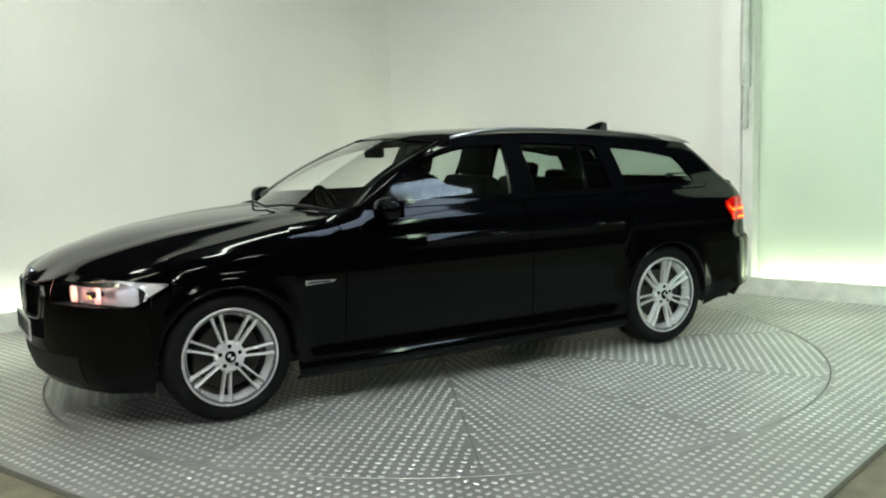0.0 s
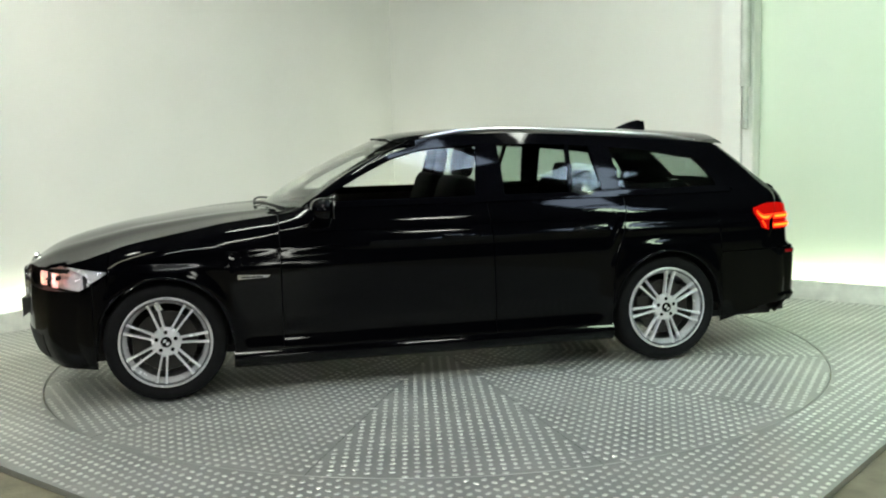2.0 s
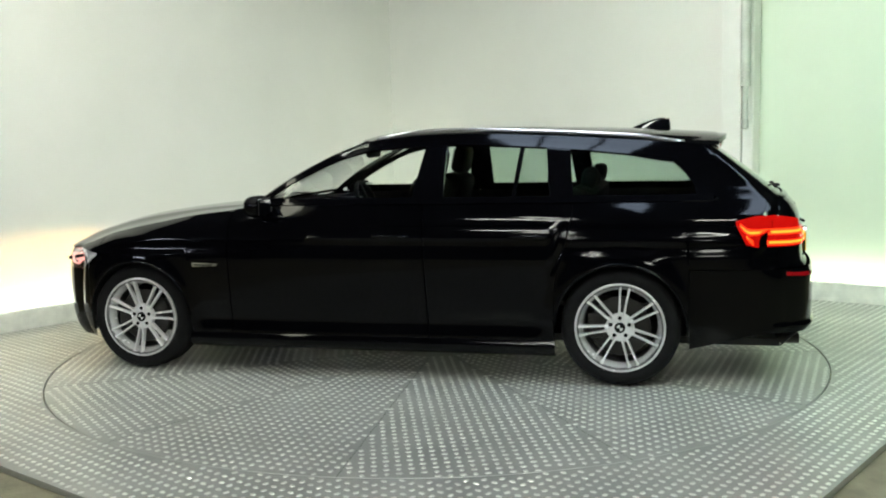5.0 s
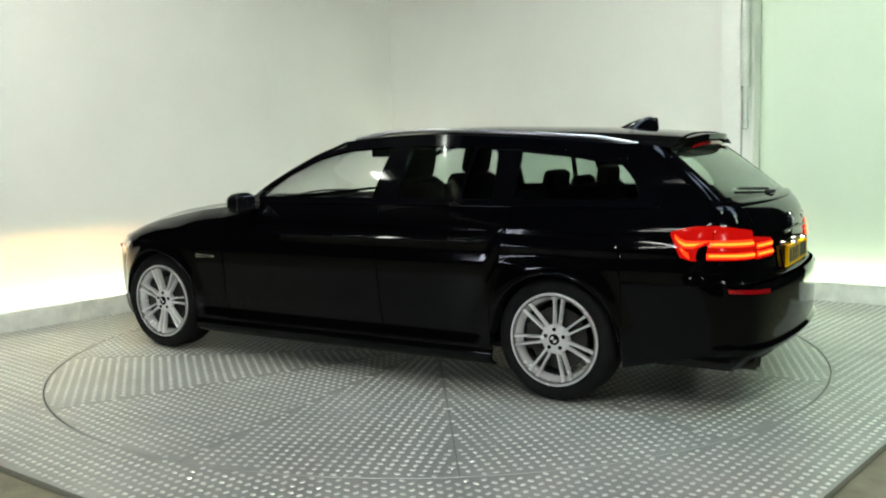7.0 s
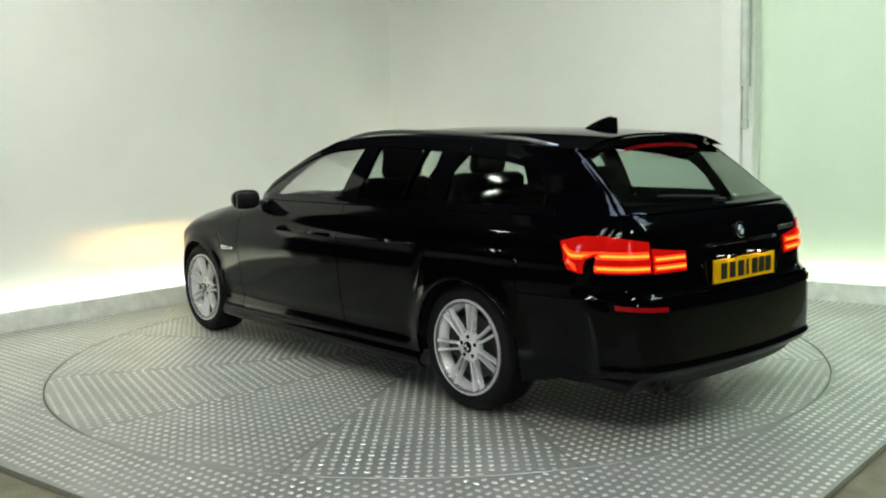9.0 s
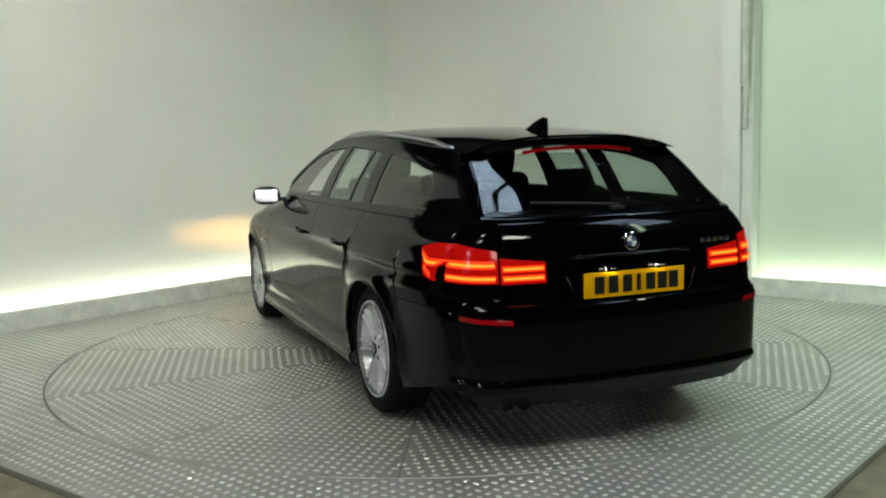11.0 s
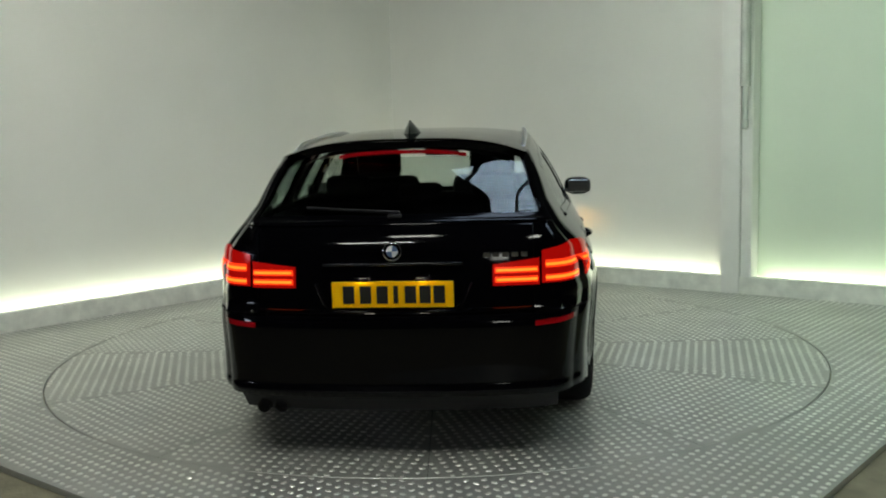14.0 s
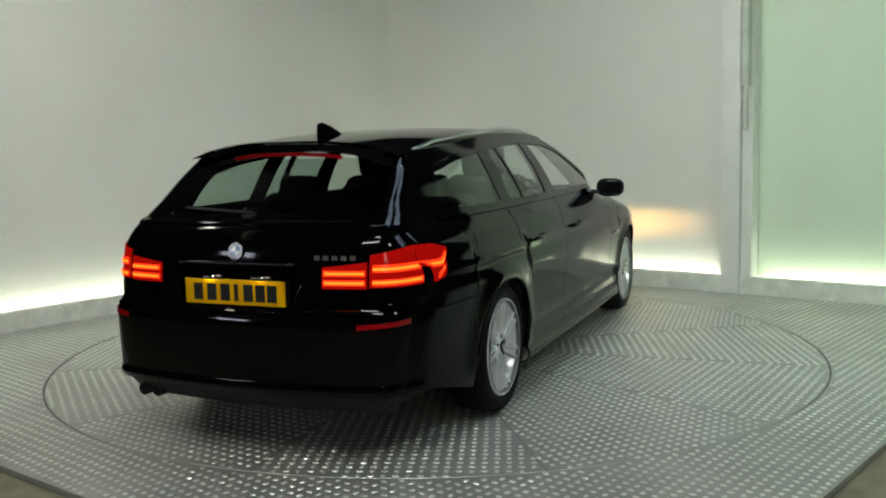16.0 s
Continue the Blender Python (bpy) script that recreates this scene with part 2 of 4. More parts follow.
def ceiling_light(x, y, lx, ly, mat, turn=0.0, tilt=0.0):
    ob = new("ceiling_light")
    ob.matrix_basis = pose(x, y, HIGH - (0.10 if not tilt else 0.40), tilt, 0, turn)
    tagged(ob, "unseen white rectangular light panel, for ceiling lights and added wall fills", "ceiling light", "ceiling lights")
    if tilt:
        for q in (-1, 1):
            bm = bmesh.new()
            tube(bm, [(q * lx * 0.4, 0, 0.09), Vector((q * lx * 0.4, 0, 0.09)) + pose(0, 0, 0, -tilt).to_3x3() @ Vector((0, 0, 0.32))], 0.008, 6)
            part("hanger", bm, BEAM, ob)
    bm = bmesh.new()
    for s in (-1, 1):
        box(bm, (-lx / 2 - 0.03, s * (ly / 2 + 0.015) - 0.015, -0.03), (lx / 2 + 0.03, s * (ly / 2 + 0.015) + 0.015, 0.09), 0.004)
        box(bm, (s * (lx / 2 + 0.015) - 0.015, -ly / 2, -0.03), (s * (lx / 2 + 0.015) + 0.015, ly / 2, 0.09), 0.004)
    part("frame", bm, COLUMN, ob)
    bm = bmesh.new()
    box(bm, (-lx / 2, -ly / 2, -0.01), (lx / 2, ly / 2, 0.01))
    part("diffuser", bm, mat, ob)
    bm = bmesh.new()
    box(bm, (-lx / 2 - 0.028, -ly / 2 - 0.028, 0.02), (lx / 2 + 0.028, ly / 2 + 0.028, 0.088), 0.004)
    part("housing", bm, BEAM, ob)
    return ob


# unseen floods added to brighten the two walls, then plain panels over the near side
TL, TR = math.degrees(math.atan2(-DL.y, -DL.x)), math.degrees(math.atan2(DR.y, DR.x))
ceiling_light(-2.7, -2.3, 1.5, 0.5, FILL_W, TL, 58)
ceiling_light(-1.0, -0.5, 1.2, 0.4, FILL_N, TL, 56)
ceiling_light(0.8, -0.4, 1.2, 0.4, FILL_N, TR, 56)
ceiling_light(3.3, -2.8, 1.5, 0.5, FILL_G, TR, 58)
ceiling_light(-1.15, -4.6, 1.20, 0.13, PANEL_T)
ceiling_light(-0.45, -3.7, 0.60, 0.22, PANEL)
ceiling_light(1.7, -4.2, 0.60, 0.40, PANEL)
ceiling_light(-2.85, -1.0, 0.36, 0.18, PANEL, TL)

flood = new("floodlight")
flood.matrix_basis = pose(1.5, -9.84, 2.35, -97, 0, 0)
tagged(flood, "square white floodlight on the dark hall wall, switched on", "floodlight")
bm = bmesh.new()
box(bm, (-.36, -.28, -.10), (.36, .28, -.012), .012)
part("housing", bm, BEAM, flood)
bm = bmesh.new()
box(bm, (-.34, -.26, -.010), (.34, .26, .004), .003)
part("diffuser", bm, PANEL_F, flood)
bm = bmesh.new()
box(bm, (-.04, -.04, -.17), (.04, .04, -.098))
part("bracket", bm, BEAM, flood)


def skylight(x, y, turn, w):
    sky = new("skylight")
    sky.matrix_basis = pose(x, y, HIGH - 0.02, 0, 0, turn)
    tagged(sky, "bluish daylight skylight crossed by dark steel beams", "skylight", "roof skylights")
    for i in range(3):
        bm = bmesh.new()
        box(bm, (-0.78 + 0.53 * i, -w, -0.02), (-0.29 + 0.53 * i, w, 0.0))
        part("pane", bm, SKYLIGHT, sky)
    for lo, hi in (((-0.84, -w - 0.05, -0.07), (0.84, -w, 0.0)), ((-0.84, w, -0.07), (0.84, w + 0.05, 0.0)), ((-0.84, -w, -0.06), (-0.78, w, 0.0)),
                   ((-0.29, -w, -0.06), (-0.25, w, 0.0)), ((0.24, -w, -0.06), (0.28, w, 0.0)), ((0.77, -w, -0.06), (0.84, w, 0.0))):
        bm = bmesh.new()
        box(bm, lo, hi)
        part("beam", bm, BEAM, sky)


skylight(0.62, -1.40, -38, 0.30)
skylight(2.95, -2.10, -20, 0.36)

# high window in the hall's side wall
win = new("window_1")
win.matrix_basis = pose(-9.0, -6.9, 2.75)
tagged(win, "high two-pane daylight window in the dark hall wall", kind="structure")
for z in (-.30, .03):
    bm = bmesh.new()
    box(bm, (.012, -.78, z), (.020, .78, z + .27))
    part("pane", bm, DAYLIGHT, win)
for nm, lo, hi in (("sill", (0.0, -.84, -.36), (.05, .84, -.303)), ("head", (0.0, -.84, .303), (.04, .84, .36)), ("transom", (0.0, -.78, -.027), (.04, .78, .027)),
                   ("jamb", (0.0, -.84, -.303), (.04, -.783, .303)), ("jamb", (0.0, .783, -.303), (.04, .84, .303))):
    bm = bmesh.new()
    box(bm, lo, hi, .004)
    part(nm, bm, BEAM, win)

# ---------------------------------------------------------------- platform and turntable
R_DISC = 2.469
HALF_A, HALF_B = 3.0, 3.06          # to the two walls
FRONT_A, FRONT_B = 2.915, 2.947     # to the open sides


def stud_field(inside, angle, pitch, seed):
    """Raised studs on a square lattice, every other one turned, as one mesh."""
    rnd = random.Random(seed)
    verts, faces = [], []
    ca, sa = math.cos(angle), math.sin(angle)
    n = int(4.4 / pitch)
    rim = [(math.cos(math.pi * k / 3), math.sin(math.pi * k / 3)) for k in range(6)]
    for j in range(-n, n + 1):
        for i in range(-n, n + 1):
            x, y = i * pitch, j * pitch
            wx, wy = x * ca - y * sa, x * sa + y * ca
            if not inside(wx, wy):
                continue
            t = angle + (0.0 if (i + j) % 2 else math.pi / 2)
            ct, st = math.cos(t), math.sin(t)
            hgt = 0.0034 + rnd.uniform(-0.0009, 0.0004)
            b = len(verts)
            for fx, fy, az in ((0.0170, 0.0125, 0), (0.0128, 0.0086, 1)):
                for cx, cy in rim:
                    ax, ay = cx * fx, cy * fy
                    verts.append((wx + ax * ct - ay * st, wy + ax * st + ay * ct, hgt if az else -0.0005))
            for k in range(6):
                q = (k + 1) % 6
                faces.append((b + k, b + q, b + 6 + q, b + 6 + k))
            faces.append(tuple(range(b + 6, b + 12)))
    me = bpy.data.meshes.new("studs")
    me.from_pydata(verts, [], faces)
    me.materials.append(STUD_STEEL)
    return me


AX, AY = -DL, -DR      # platform axes, along the two walls


def in_platform(x, y):
    v = Vector((x, y, 0))
    return -FRONT_A + 0.02 < v.dot(NR) < HALF_A - 0.02 and -FRONT_B + 0.02 < v.dot(NL) < HALF_B - 0.02 and math.hypot(x, y) > R_DISC + 0.017


plat = new("platform")
tagged(plat, "square grey steel tread-plate platform round the turntable", "platform")
bm = bmesh.new()
N = 480
ring_in, ring_out, low_in, low_out = [], [], [], []
for k in range(N):
    an = 2 * math.pi * k / N
    d = Vector((math.cos(an), math.sin(an), 0))
    t = min((HALF_A if d.dot(NR) > 0 else FRONT_A) / max(1e-6, abs(d.dot(NR))), (HALF_B if d.dot(NL) > 0 else FRONT_B) / max(1e-6, abs(d.dot(NL))), 9.0)
    ring_in.append(bm.verts.new(d * (R_DISC + 0.003)))
    ring_out.append(bm.verts.new(d * t))
    low_in.append(bm.verts.new(d * (R_DISC + 0.003) - Vector((0, 0, 0.029))))
    low_out.append(bm.verts.new(d * t - Vector((0, 0, 0.029))))
for k in range(N):
    q = (k + 1) % N
    bm.faces.new((ring_in[k], ring_out[k], ring_out[q], ring_in[q]))
    bm.faces.new((ring_in[q], low_in[q], low_in[k], ring_in[k]))
    bm.faces.new((ring_out[k], low_out[k], low_out[q], ring_out[q]))
part("deck", bm, PLATE_STEEL, plat)
ob = new("studs", stud_field(in_platform, math.radians(48.2), 0.053, 3))
ob.parent = plat
tagged(ob, "rows of raised studs, highlights put into their pale colour", kind="stuff")

table = new("turntable")
tagged(table, "round grey steel tread-plate turntable turning in the floor", "turntable")
bm = bmesh.new()
lathe(bm, [(0.0, -0.006), (R_DISC - 0.012, -0.006), (R_DISC - 0.006, -0.010), (R_DISC - 0.006, -0.028)], 160, "Z")
part("frame_disc", bm, SATIN, table, "dark disc under the plates")
bm = bmesh.new()
lathe(bm, [(0.0, 0.001), (0.255, 0.001), (0.262, -0.002), (0.262, -0.006)], 48, "Z")
part("hub_plate", bm, PLATE_STEEL, table)
HALF = math.radians(15)


def sector_mesh():
    """One tread-plate sector about the x axis, its edges slightly turned down."""
    bm = bmesh.new()
    n, rows = 16, []
    for r, z, cut in ((0.265, -0.0058, .0008), (0.268, 0.0, .0011), (1.0, 0.0, .0011), (1.8, 0.0, .0011), (R_DISC - .008, 0.0, .0011), (R_DISC - .0045, -.004, .0008), (R_DISC - .0045, -.024, .0012)):
        h = HALF - cut / r
        rows.append([bm.verts.new((r * math.cos(t), r * math.sin(t), z)) for t in [lerp(-h, h, k / n) for k in range(n + 1)]])
    for p, q in zip(rows, rows[1:]):
        for k in range(n):
            bm.faces.new((p[k], q[k], q[k + 1], p[k + 1]))
    bmesh.ops.recalc_face_normals(bm, faces=bm.faces)
    me = bpy.data.meshes.new("sector_plate")
    bm.to_mesh(me)
    bm.free()
    me.materials.append(PLATE_STEEL)
    return me


def in_sector(x, y):
    r = math.hypot(x, y)
    return x > 0 and 0.29 < r < R_DISC - 0.020 and abs(math.atan2(y, x)) * r < HALF * r - 0.012


plate_me, stud_me = sector_mesh(), stud_field(in_sector, 0.0, 0.053, 4)
for k in range(12):
    ob = new("sector_plate", plate_me)
    ob.parent = table
    ob.matrix_basis = pose(0, 0, 0, 0, 0, 19 + 30 * k)
    st = new("studs", stud_me)
    st.parent = ob
    tagged(st, "rows of raised studs, highlights put into their pale colour", kind="stuff")

# ---------------------------------------------------------------- the estate car
# Car space: x forward from the middle of the wheelbase, y to the car's left, z up from the ground.
AXLE, RW, RA = 1.484, 0.332, 0.362
BASE = curve([(0.15, .850), (.20, .890), (.26, .906), (.34, .907), (.44, .909), (.55, .917), (.66, .927), (.735, .931), (.765, .919), (.80, .917), (.835, .914), (.87, .898),
              (.93, .890), (.98, .868), (1.035, .838), (1.1, .812), (1.2, .762), (1.3, .700), (1.38, .640), (1.45, .585)])
WLOW = curve([(-2.55, .83), (-2.3, .898), (-2.1, .934), (-1.85, .962), (-1.6, .982), (-1.2, .997), (-.6, 1), (.6, 1), (1.2, 1), (1.5, .992), (1.75, .965), (1.95, .915), (2.1, .86)])
WUP = curve([(-2.55, .77), (-2.2, .825), (-1.9, .875), (-1.4, .945), (-.8, .99), (-.2, 1.0), (.8, 1.0)])
FEND = curve([(0.55, 1.035), (.72, 1.016), (.9, .990), (1.13, .964), (1.33, .929), (1.66, .865), (1.80, .822), (1.90, .790), (2.02, .760), (2.2, .73)])
HOOD = curve([(.85, 1.012), (1.06, 1.003), (1.17, .998), (1.36, .984), (1.55, .963), (1.74, .937), (1.93, .897), (2.12, .838), (2.24, .768), (2.31, .712)])
XF = curve([(.17, 2.235), (.25, 2.29), (.38, 2.318), (.5, 2.318), (.62, 2.315), (.70, 2.305), (.76, 2.28)])
XR = curve([(.22, -2.48), (.28, -2.535), (.32, -2.570), (.336, -2.580), (.362, -2.566), (.45, -2.570), (.6, -2.570), (.655, -2.558), (.672, -2.518), (.80, -2.508), (.93, -2.490), (.99, -2.462),
            (1.03, -2.425), (1.05, -2.390), (1.07, -2.362), (1.2, -2.194), (1.315, -2.0425), (1.4, -1.931)])
ROOF_C = curve([(.22, 1.398), (.1, 1.428), (-.05, 1.448), (-.35, 1.463), (-.73, 1.465), (-1.1, 1.455), (-1.48, 1.440), (-1.86, 1.415), (-2.16, 1.390)])
ROOF_E = curve([(.10, 1.375), (.02, 1.392), (-.07, 1.406), (-.5, 1.425), (-1.0, 1.405), (-1.5, 1.370), (-1.9, 1.336), (-2.16, 1.312)])
DLO = curve([(.70, 1.045), (.64, 1.078), (.47, 1.178), (.33, 1.252), (.13, 1.335), (-.07, 1.372), (-.5, 1.388), (-1.0, 1.366), (-1.5, 1.318), (-1.80, 1.272), (-2.2, 1.272)])


def clamp(a):
    return max(0.0, min(1.0, a))


def side_y(x, z):
    """Half width of the body at x and height z."""
    k = clamp((z - .92) / .2)
    y = BASE(z) * lerp(WLOW(x), WUP(x), k)
    y -= 0.017 * math.exp(-((z - .34) / .045) ** 2) * clamp((1.15 - abs(x)) / .12)
    if x > 0.55:
        roll = clamp(1 - (FEND(x) - z) / 0.10)
        y -= 0.105 * roll * roll * clamp((x - 0.55) / 0.35)
    y += 0.011 * math.exp(-((z - .838 - .01 * x) / .024) ** 2) * clamp((.75 - x) / .5) * clamp((x + 2.25) / .3)
    for cx in (AXLE, -AXLE):
        r = math.hypot(x - cx, z - RW)
        y += (0.016 if cx > 0 else 0.021) * math.exp(-((r - RA) / (0.050 if cx > 0 else 0.066)) ** 2) * clamp((z - 0.25) / 0.1)
    return y


def bow_f(y):
    return 0.43 * y * y + 0.30 * abs(y) ** 10


def bow_r(y):
    return 0.14 * y * y + 0.85 * abs(y) ** 10


def corner_f(z):
    x = 1.95
    for _ in range(12):
        x = 0.5 * x + 0.5 * (XF(z) - bow_f(side_y(x, min(z, FEND(x)))))
    return x


def corner_r(z):
    x = -2.3
    for _ in range(12):
        x = 0.5 * x + 0.5 * (XR(z) + bow_r(side_y(x, z)))
    return x


def slope(f, y):
    return (f(abs(y) + .004) - f(abs(y) - .004)) / .008


def front_p(y, z, out=0.0):
    g = slope(bow_f, y) if out else 0.0
    k = out / math.sqrt(1 + g * g)
    return (XF(z) - bow_f(y) + k, y + math.copysign(k * g, y), z)


def rear_p(y, z, out=0.0):
    g = slope(bow_r, y) if out else 0.0
    k = out / math.sqrt(1 + g * g)
    return (XR(z) + bow_r(y) - k, y + math.copysign(k * g, y), z)


def z_low(x):
    z = 0.21
    for cx in (AXLE, -AXLE):
        if abs(x - cx) < RA:
            z = RW + math.sqrt(RA * RA - (x - cx) ** 2)
    if x > AXLE + RA:
        z = 0.19
    if x < -AXLE - RA:
        z = lerp(0.215, 0.305, clamp((-1.85 - x) / 0.38))
    return z


def side_sheet(bm, s, x0, x1, lo, hi, nu, nv, out=0.0):
    """Side panel between x0(z) and x1(z), lo(x) and hi(x); s is the side, +1 left."""
    fx0 = x0 if callable(x0) else (lambda z: x0)
    fx1 = x1 if callable(x1) else (lambda z: x1)
    flo = lo if callable(lo) else (lambda x: lo)
    fhi = hi if callable(hi) else (lambda x: hi)

    def fn(u, v):
        zz = 0.65
        for _ in range(4):
            x = lerp(fx0(zz), fx1(zz), u)
            zz = lerp(flo(x), fhi(x), v)
        return (x, s * (side_y(x, zz) + out), zz)
    return sheet(bm, fn, nu, nv, flip=(s < 0) ^ (fx0(.6) < fx1(.6)))


def rounded(p):
    """Rounds the body's four upright corners in plan."""
    x, y, z = p
    if abs(x) < 1.7 or z > 1.34 or abs(y) < .35:
        return p
    if x < 0:
        r = lerp(.085, .045, clamp((z - .95) / .3))
        de, g = x - (XR(z) + bow_r(y)), slope(bow_r, y)
    else:
        if z > .80:
            return p
        r = .11
        de, g = XF(z) - bow_f(y) - x, slope(bow_f, y)
    ds = side_y(x, z) - abs(y)
    near = min(ds, de / math.sqrt(1 + g * g))
    if near < -.03 or near > .02:
        return p
    a, b = r - ds, r - de
    if a <= 0 or b <= 0:
        return p
    full = r + max(0.0, -near)
    k = min(1.0, full / math.hypot(a, b))
    return (x + math.copysign(b * (1 - k), -x), math.copysign(abs(y) - a * (1 - k), y), z)


def panel(name, parent, mat, builder, thick=0.012, label="", smooth=True):
    bm = bmesh.new()
    builder(bm)
    for v in bm.verts:
        v.co = rounded(v.co)
    bmesh.ops.remove_doubles(bm, verts=bm.verts, dist=0.0004)
    bmesh.ops.recalc_face_normals(bm, faces=bm.faces)
    bm.normal_update()
    # outward is away from the car's middle line
    turn = sum(f.normal.dot(f.calc_center_median() - Vector((f.calc_center_median().x * .8, 0, .5))) for f in bm.faces)
    if turn < 0:
        bmesh.ops.reverse_faces(bm, faces=list(bm.faces))
        bm.normal_update()
    if thick:
        thicken(bm, thick)
    return part(name, bm, mat, parent, label, smooth)


car = new("estate_car")
tagged(car, "glossy black estate car with silver alloy wheels on the turntable", "car")
SIDES = (("left", 1), ("right", -1))
TOPZ = 1.032


def top_z(x):
    return FEND(x) if x > 0.55 else TOPZ


def lamp_low(x):
    """Lower edge of the headlamp along the side."""
    return lerp(.625, .727, clamp((1.97 - x) / .21) ** 1.25)


def lamp_top(x):
    return lerp(.752, .738, clamp((1.97 - x) / .21))


# inner shell that closes the seams
def inner_shell(bm):
    for _, s in SIDES:
        side_sheet(bm, s, 1.90, -2.30, lambda x: max(z_low(x) + 0.01, .23), lambda x: top_z(x) - 0.02, 90, 8, -0.045)
    box(bm, (-2.35, -0.64, 0.20), (2.02, 0.64, 0.24))
    box(bm, (-2.2, -0.80, 0.44), (-0.95, 0.80, 0.46))
    box(bm, (-1.05, -0.85, 0.24), (1.05, 0.85, 0.27))
    box(bm, (0.98, -0.80, 0.24), (1.02, 0.80, 0.93))


panel("body_shell", car, SATIN, inner_shell, 0, "dark underbody and inner shell", smooth=False)

SKIRT = curve([(0, .86), (.15, .897), (.35, .914), (.6, .919), (.68, .917), (1.0, .897)])
doors = {}
for nm, s in SIDES:
    panel("front_wing", car, PAINT, lambda bm: (side_sheet(bm, s, lambda z: AXLE + RA + .012, lambda z: 0.853, z_low, lambda x: lamp_low(x) if x > 1.765 else top_z(x), 70, 22), side_sheet(bm, s, corner_f, 1.764, lamp_top, top_z, 10, 3)))
    doors[s, 0] = panel("front_door", car, PAINT, lambda bm: side_sheet(bm, s, lambda z: 0.847, lambda z: -0.362 - .03 * clamp((1.0 - z) / .8), 0.245, top_z, 40, 24))
    doors[s, 1] = panel("rear_door", car, PAINT, lambda bm: side_sheet(bm, s, lambda z: -0.368 - .03 * clamp((1.0 - z) / .8), lambda z: -1.118 - .10 * clamp((z - .55) / .4),
                                                        lambda x: max(.245, z_low(x)), TOPZ, 30, 24))
    panel("rear_quarter_panel", car, PAINT, lambda bm: (
        side_sheet(bm, s, lambda z: -1.124 - .10 * clamp((z - .55) / .4), lambda z: -1.852, z_low, TOPZ, 60, 22),
        side_sheet(bm, s, lambda z: -1.852, corner_r, .662, TOPZ, 30, 14),
        sheet(bm, lambda u, v: rear_p(s * lerp(side_y(corner_r(lerp(.662, TOPZ, v)), lerp(.662, TOPZ, v)), .60, u), lerp(.662, TOPZ, v)), 24, 14, flip=s > 0)), 0.0)
    panel("side_skirt", car, PAINT, lambda bm: sheet(bm, lambda u, v: (lerp(1.125, -1.125, u), s * SKIRT(v), lerp(.155, .262, v)), 24, 12, flip=s < 0), 0.012)
    for cx in (AXLE, -AXLE):
        panel("wheel_arch_liner", car, SATIN, lambda bm: sheet(bm, lambda u, v: (cx + (RA + .004) * math.cos(math.pi * u), s * lerp(.58, .895, v), RW + (RA + .004) * math.sin(math.pi * u)), 28, 2), 0)


def f_bumper(bm):
    for _, s in SIDES:
        side_sheet(bm, s, corner_f, lambda z: AXLE + RA + .016, z_low, lamp_low, 20, 18)

        def outer(u, v):
            z = lerp(.19, .625, v)
            yc = side_y(corner_f(z), z)
            return front_p(s * lerp(yc, .40, u), z)
        sheet(bm, outer, 28, 18, flip=s < 0)

    def fn(u, v):
        z = lerp(.19, .712, v)
        return front_p(lerp(.40, -.40, u), z)
    sheet(bm, fn, 24, 22)


panel("front_bumper", car, PAINT, f_bumper, 0.0)


def r_bumper(bm):
    for _, s in SIDES:
        side_sheet(bm, s, lambda z: -1.856, corner_r, z_low, .656, 30, 44)

    def fn(u, v):
        z = lerp(.305, .656, v)
        yc = side_y(corner_r(z), z)
        w = 2 * u - 1
        return rear_p(-yc * w * (1.35 - .35 * w * w), z)
    sheet(bm, fn, 72, 44, flip=True)


panel("rear_bumper", car, PAINT, r_bumper, 0.0)
panel("rear_diffuser", car, SATIN, lambda bm: sheet(bm, lambda u, v: (XR(.30) + .012 + bow_r(lerp(.70, -.70, u)) + .10 * (1 - v), lerp(.70, -.70, u), lerp(.215, .312, v)), 24, 4, flip=True), 0.01,
      "matt black lower bumper insert")


def bonnet(bm):
    def fn(u, v):
        w = 2 * u - 1
        x0 = lerp(.90, 2.305, v)
        y = w * 0.83
        for _ in range(6):
            x = x0 - bow_f(y) * clamp((x0 - .9) / 1.1) ** 1.3 - 0.22 * y * y * (1 - v)
            y = w * (side_y(x, FEND(x)) - .004)
        e = abs(w)
        crease = 0.010 * math.exp(-((e - .62) / .09) ** 2) * clamp((1 - v) * 4)
        k = clamp((e - .25) / .45)
        return (x, y, lerp(HOOD(x0), FEND(x), e ** 2.6) + crease + .038 * k * k * (3 - 2 * k) * v ** 6 * (1 - e ** 4))
    sheet(bm, fn, 36, 36)


panel("bonnet", car, PAINT, bonnet, 0.0, "long sculpted black bonnet")


def tailgate(bm):
    def fn(u, v):
        z = lerp(.664, 1.045, v)
        return rear_p(lerp(.597, -.597, u), z)
    sheet(bm, fn, 30, 24, flip=True)
    lip = lambda u, v: (rear_p(lerp(.66, -.66, u), 1.045)[0] - .030 * math.sin(math.pi * v), lerp(.66, -.66, u), lerp(1.015, 1.055, v))
    sheet(bm, lip, 30, 6, flip=True)


gate = panel("tailgate", car, PAINT, tailgate, 0.0)


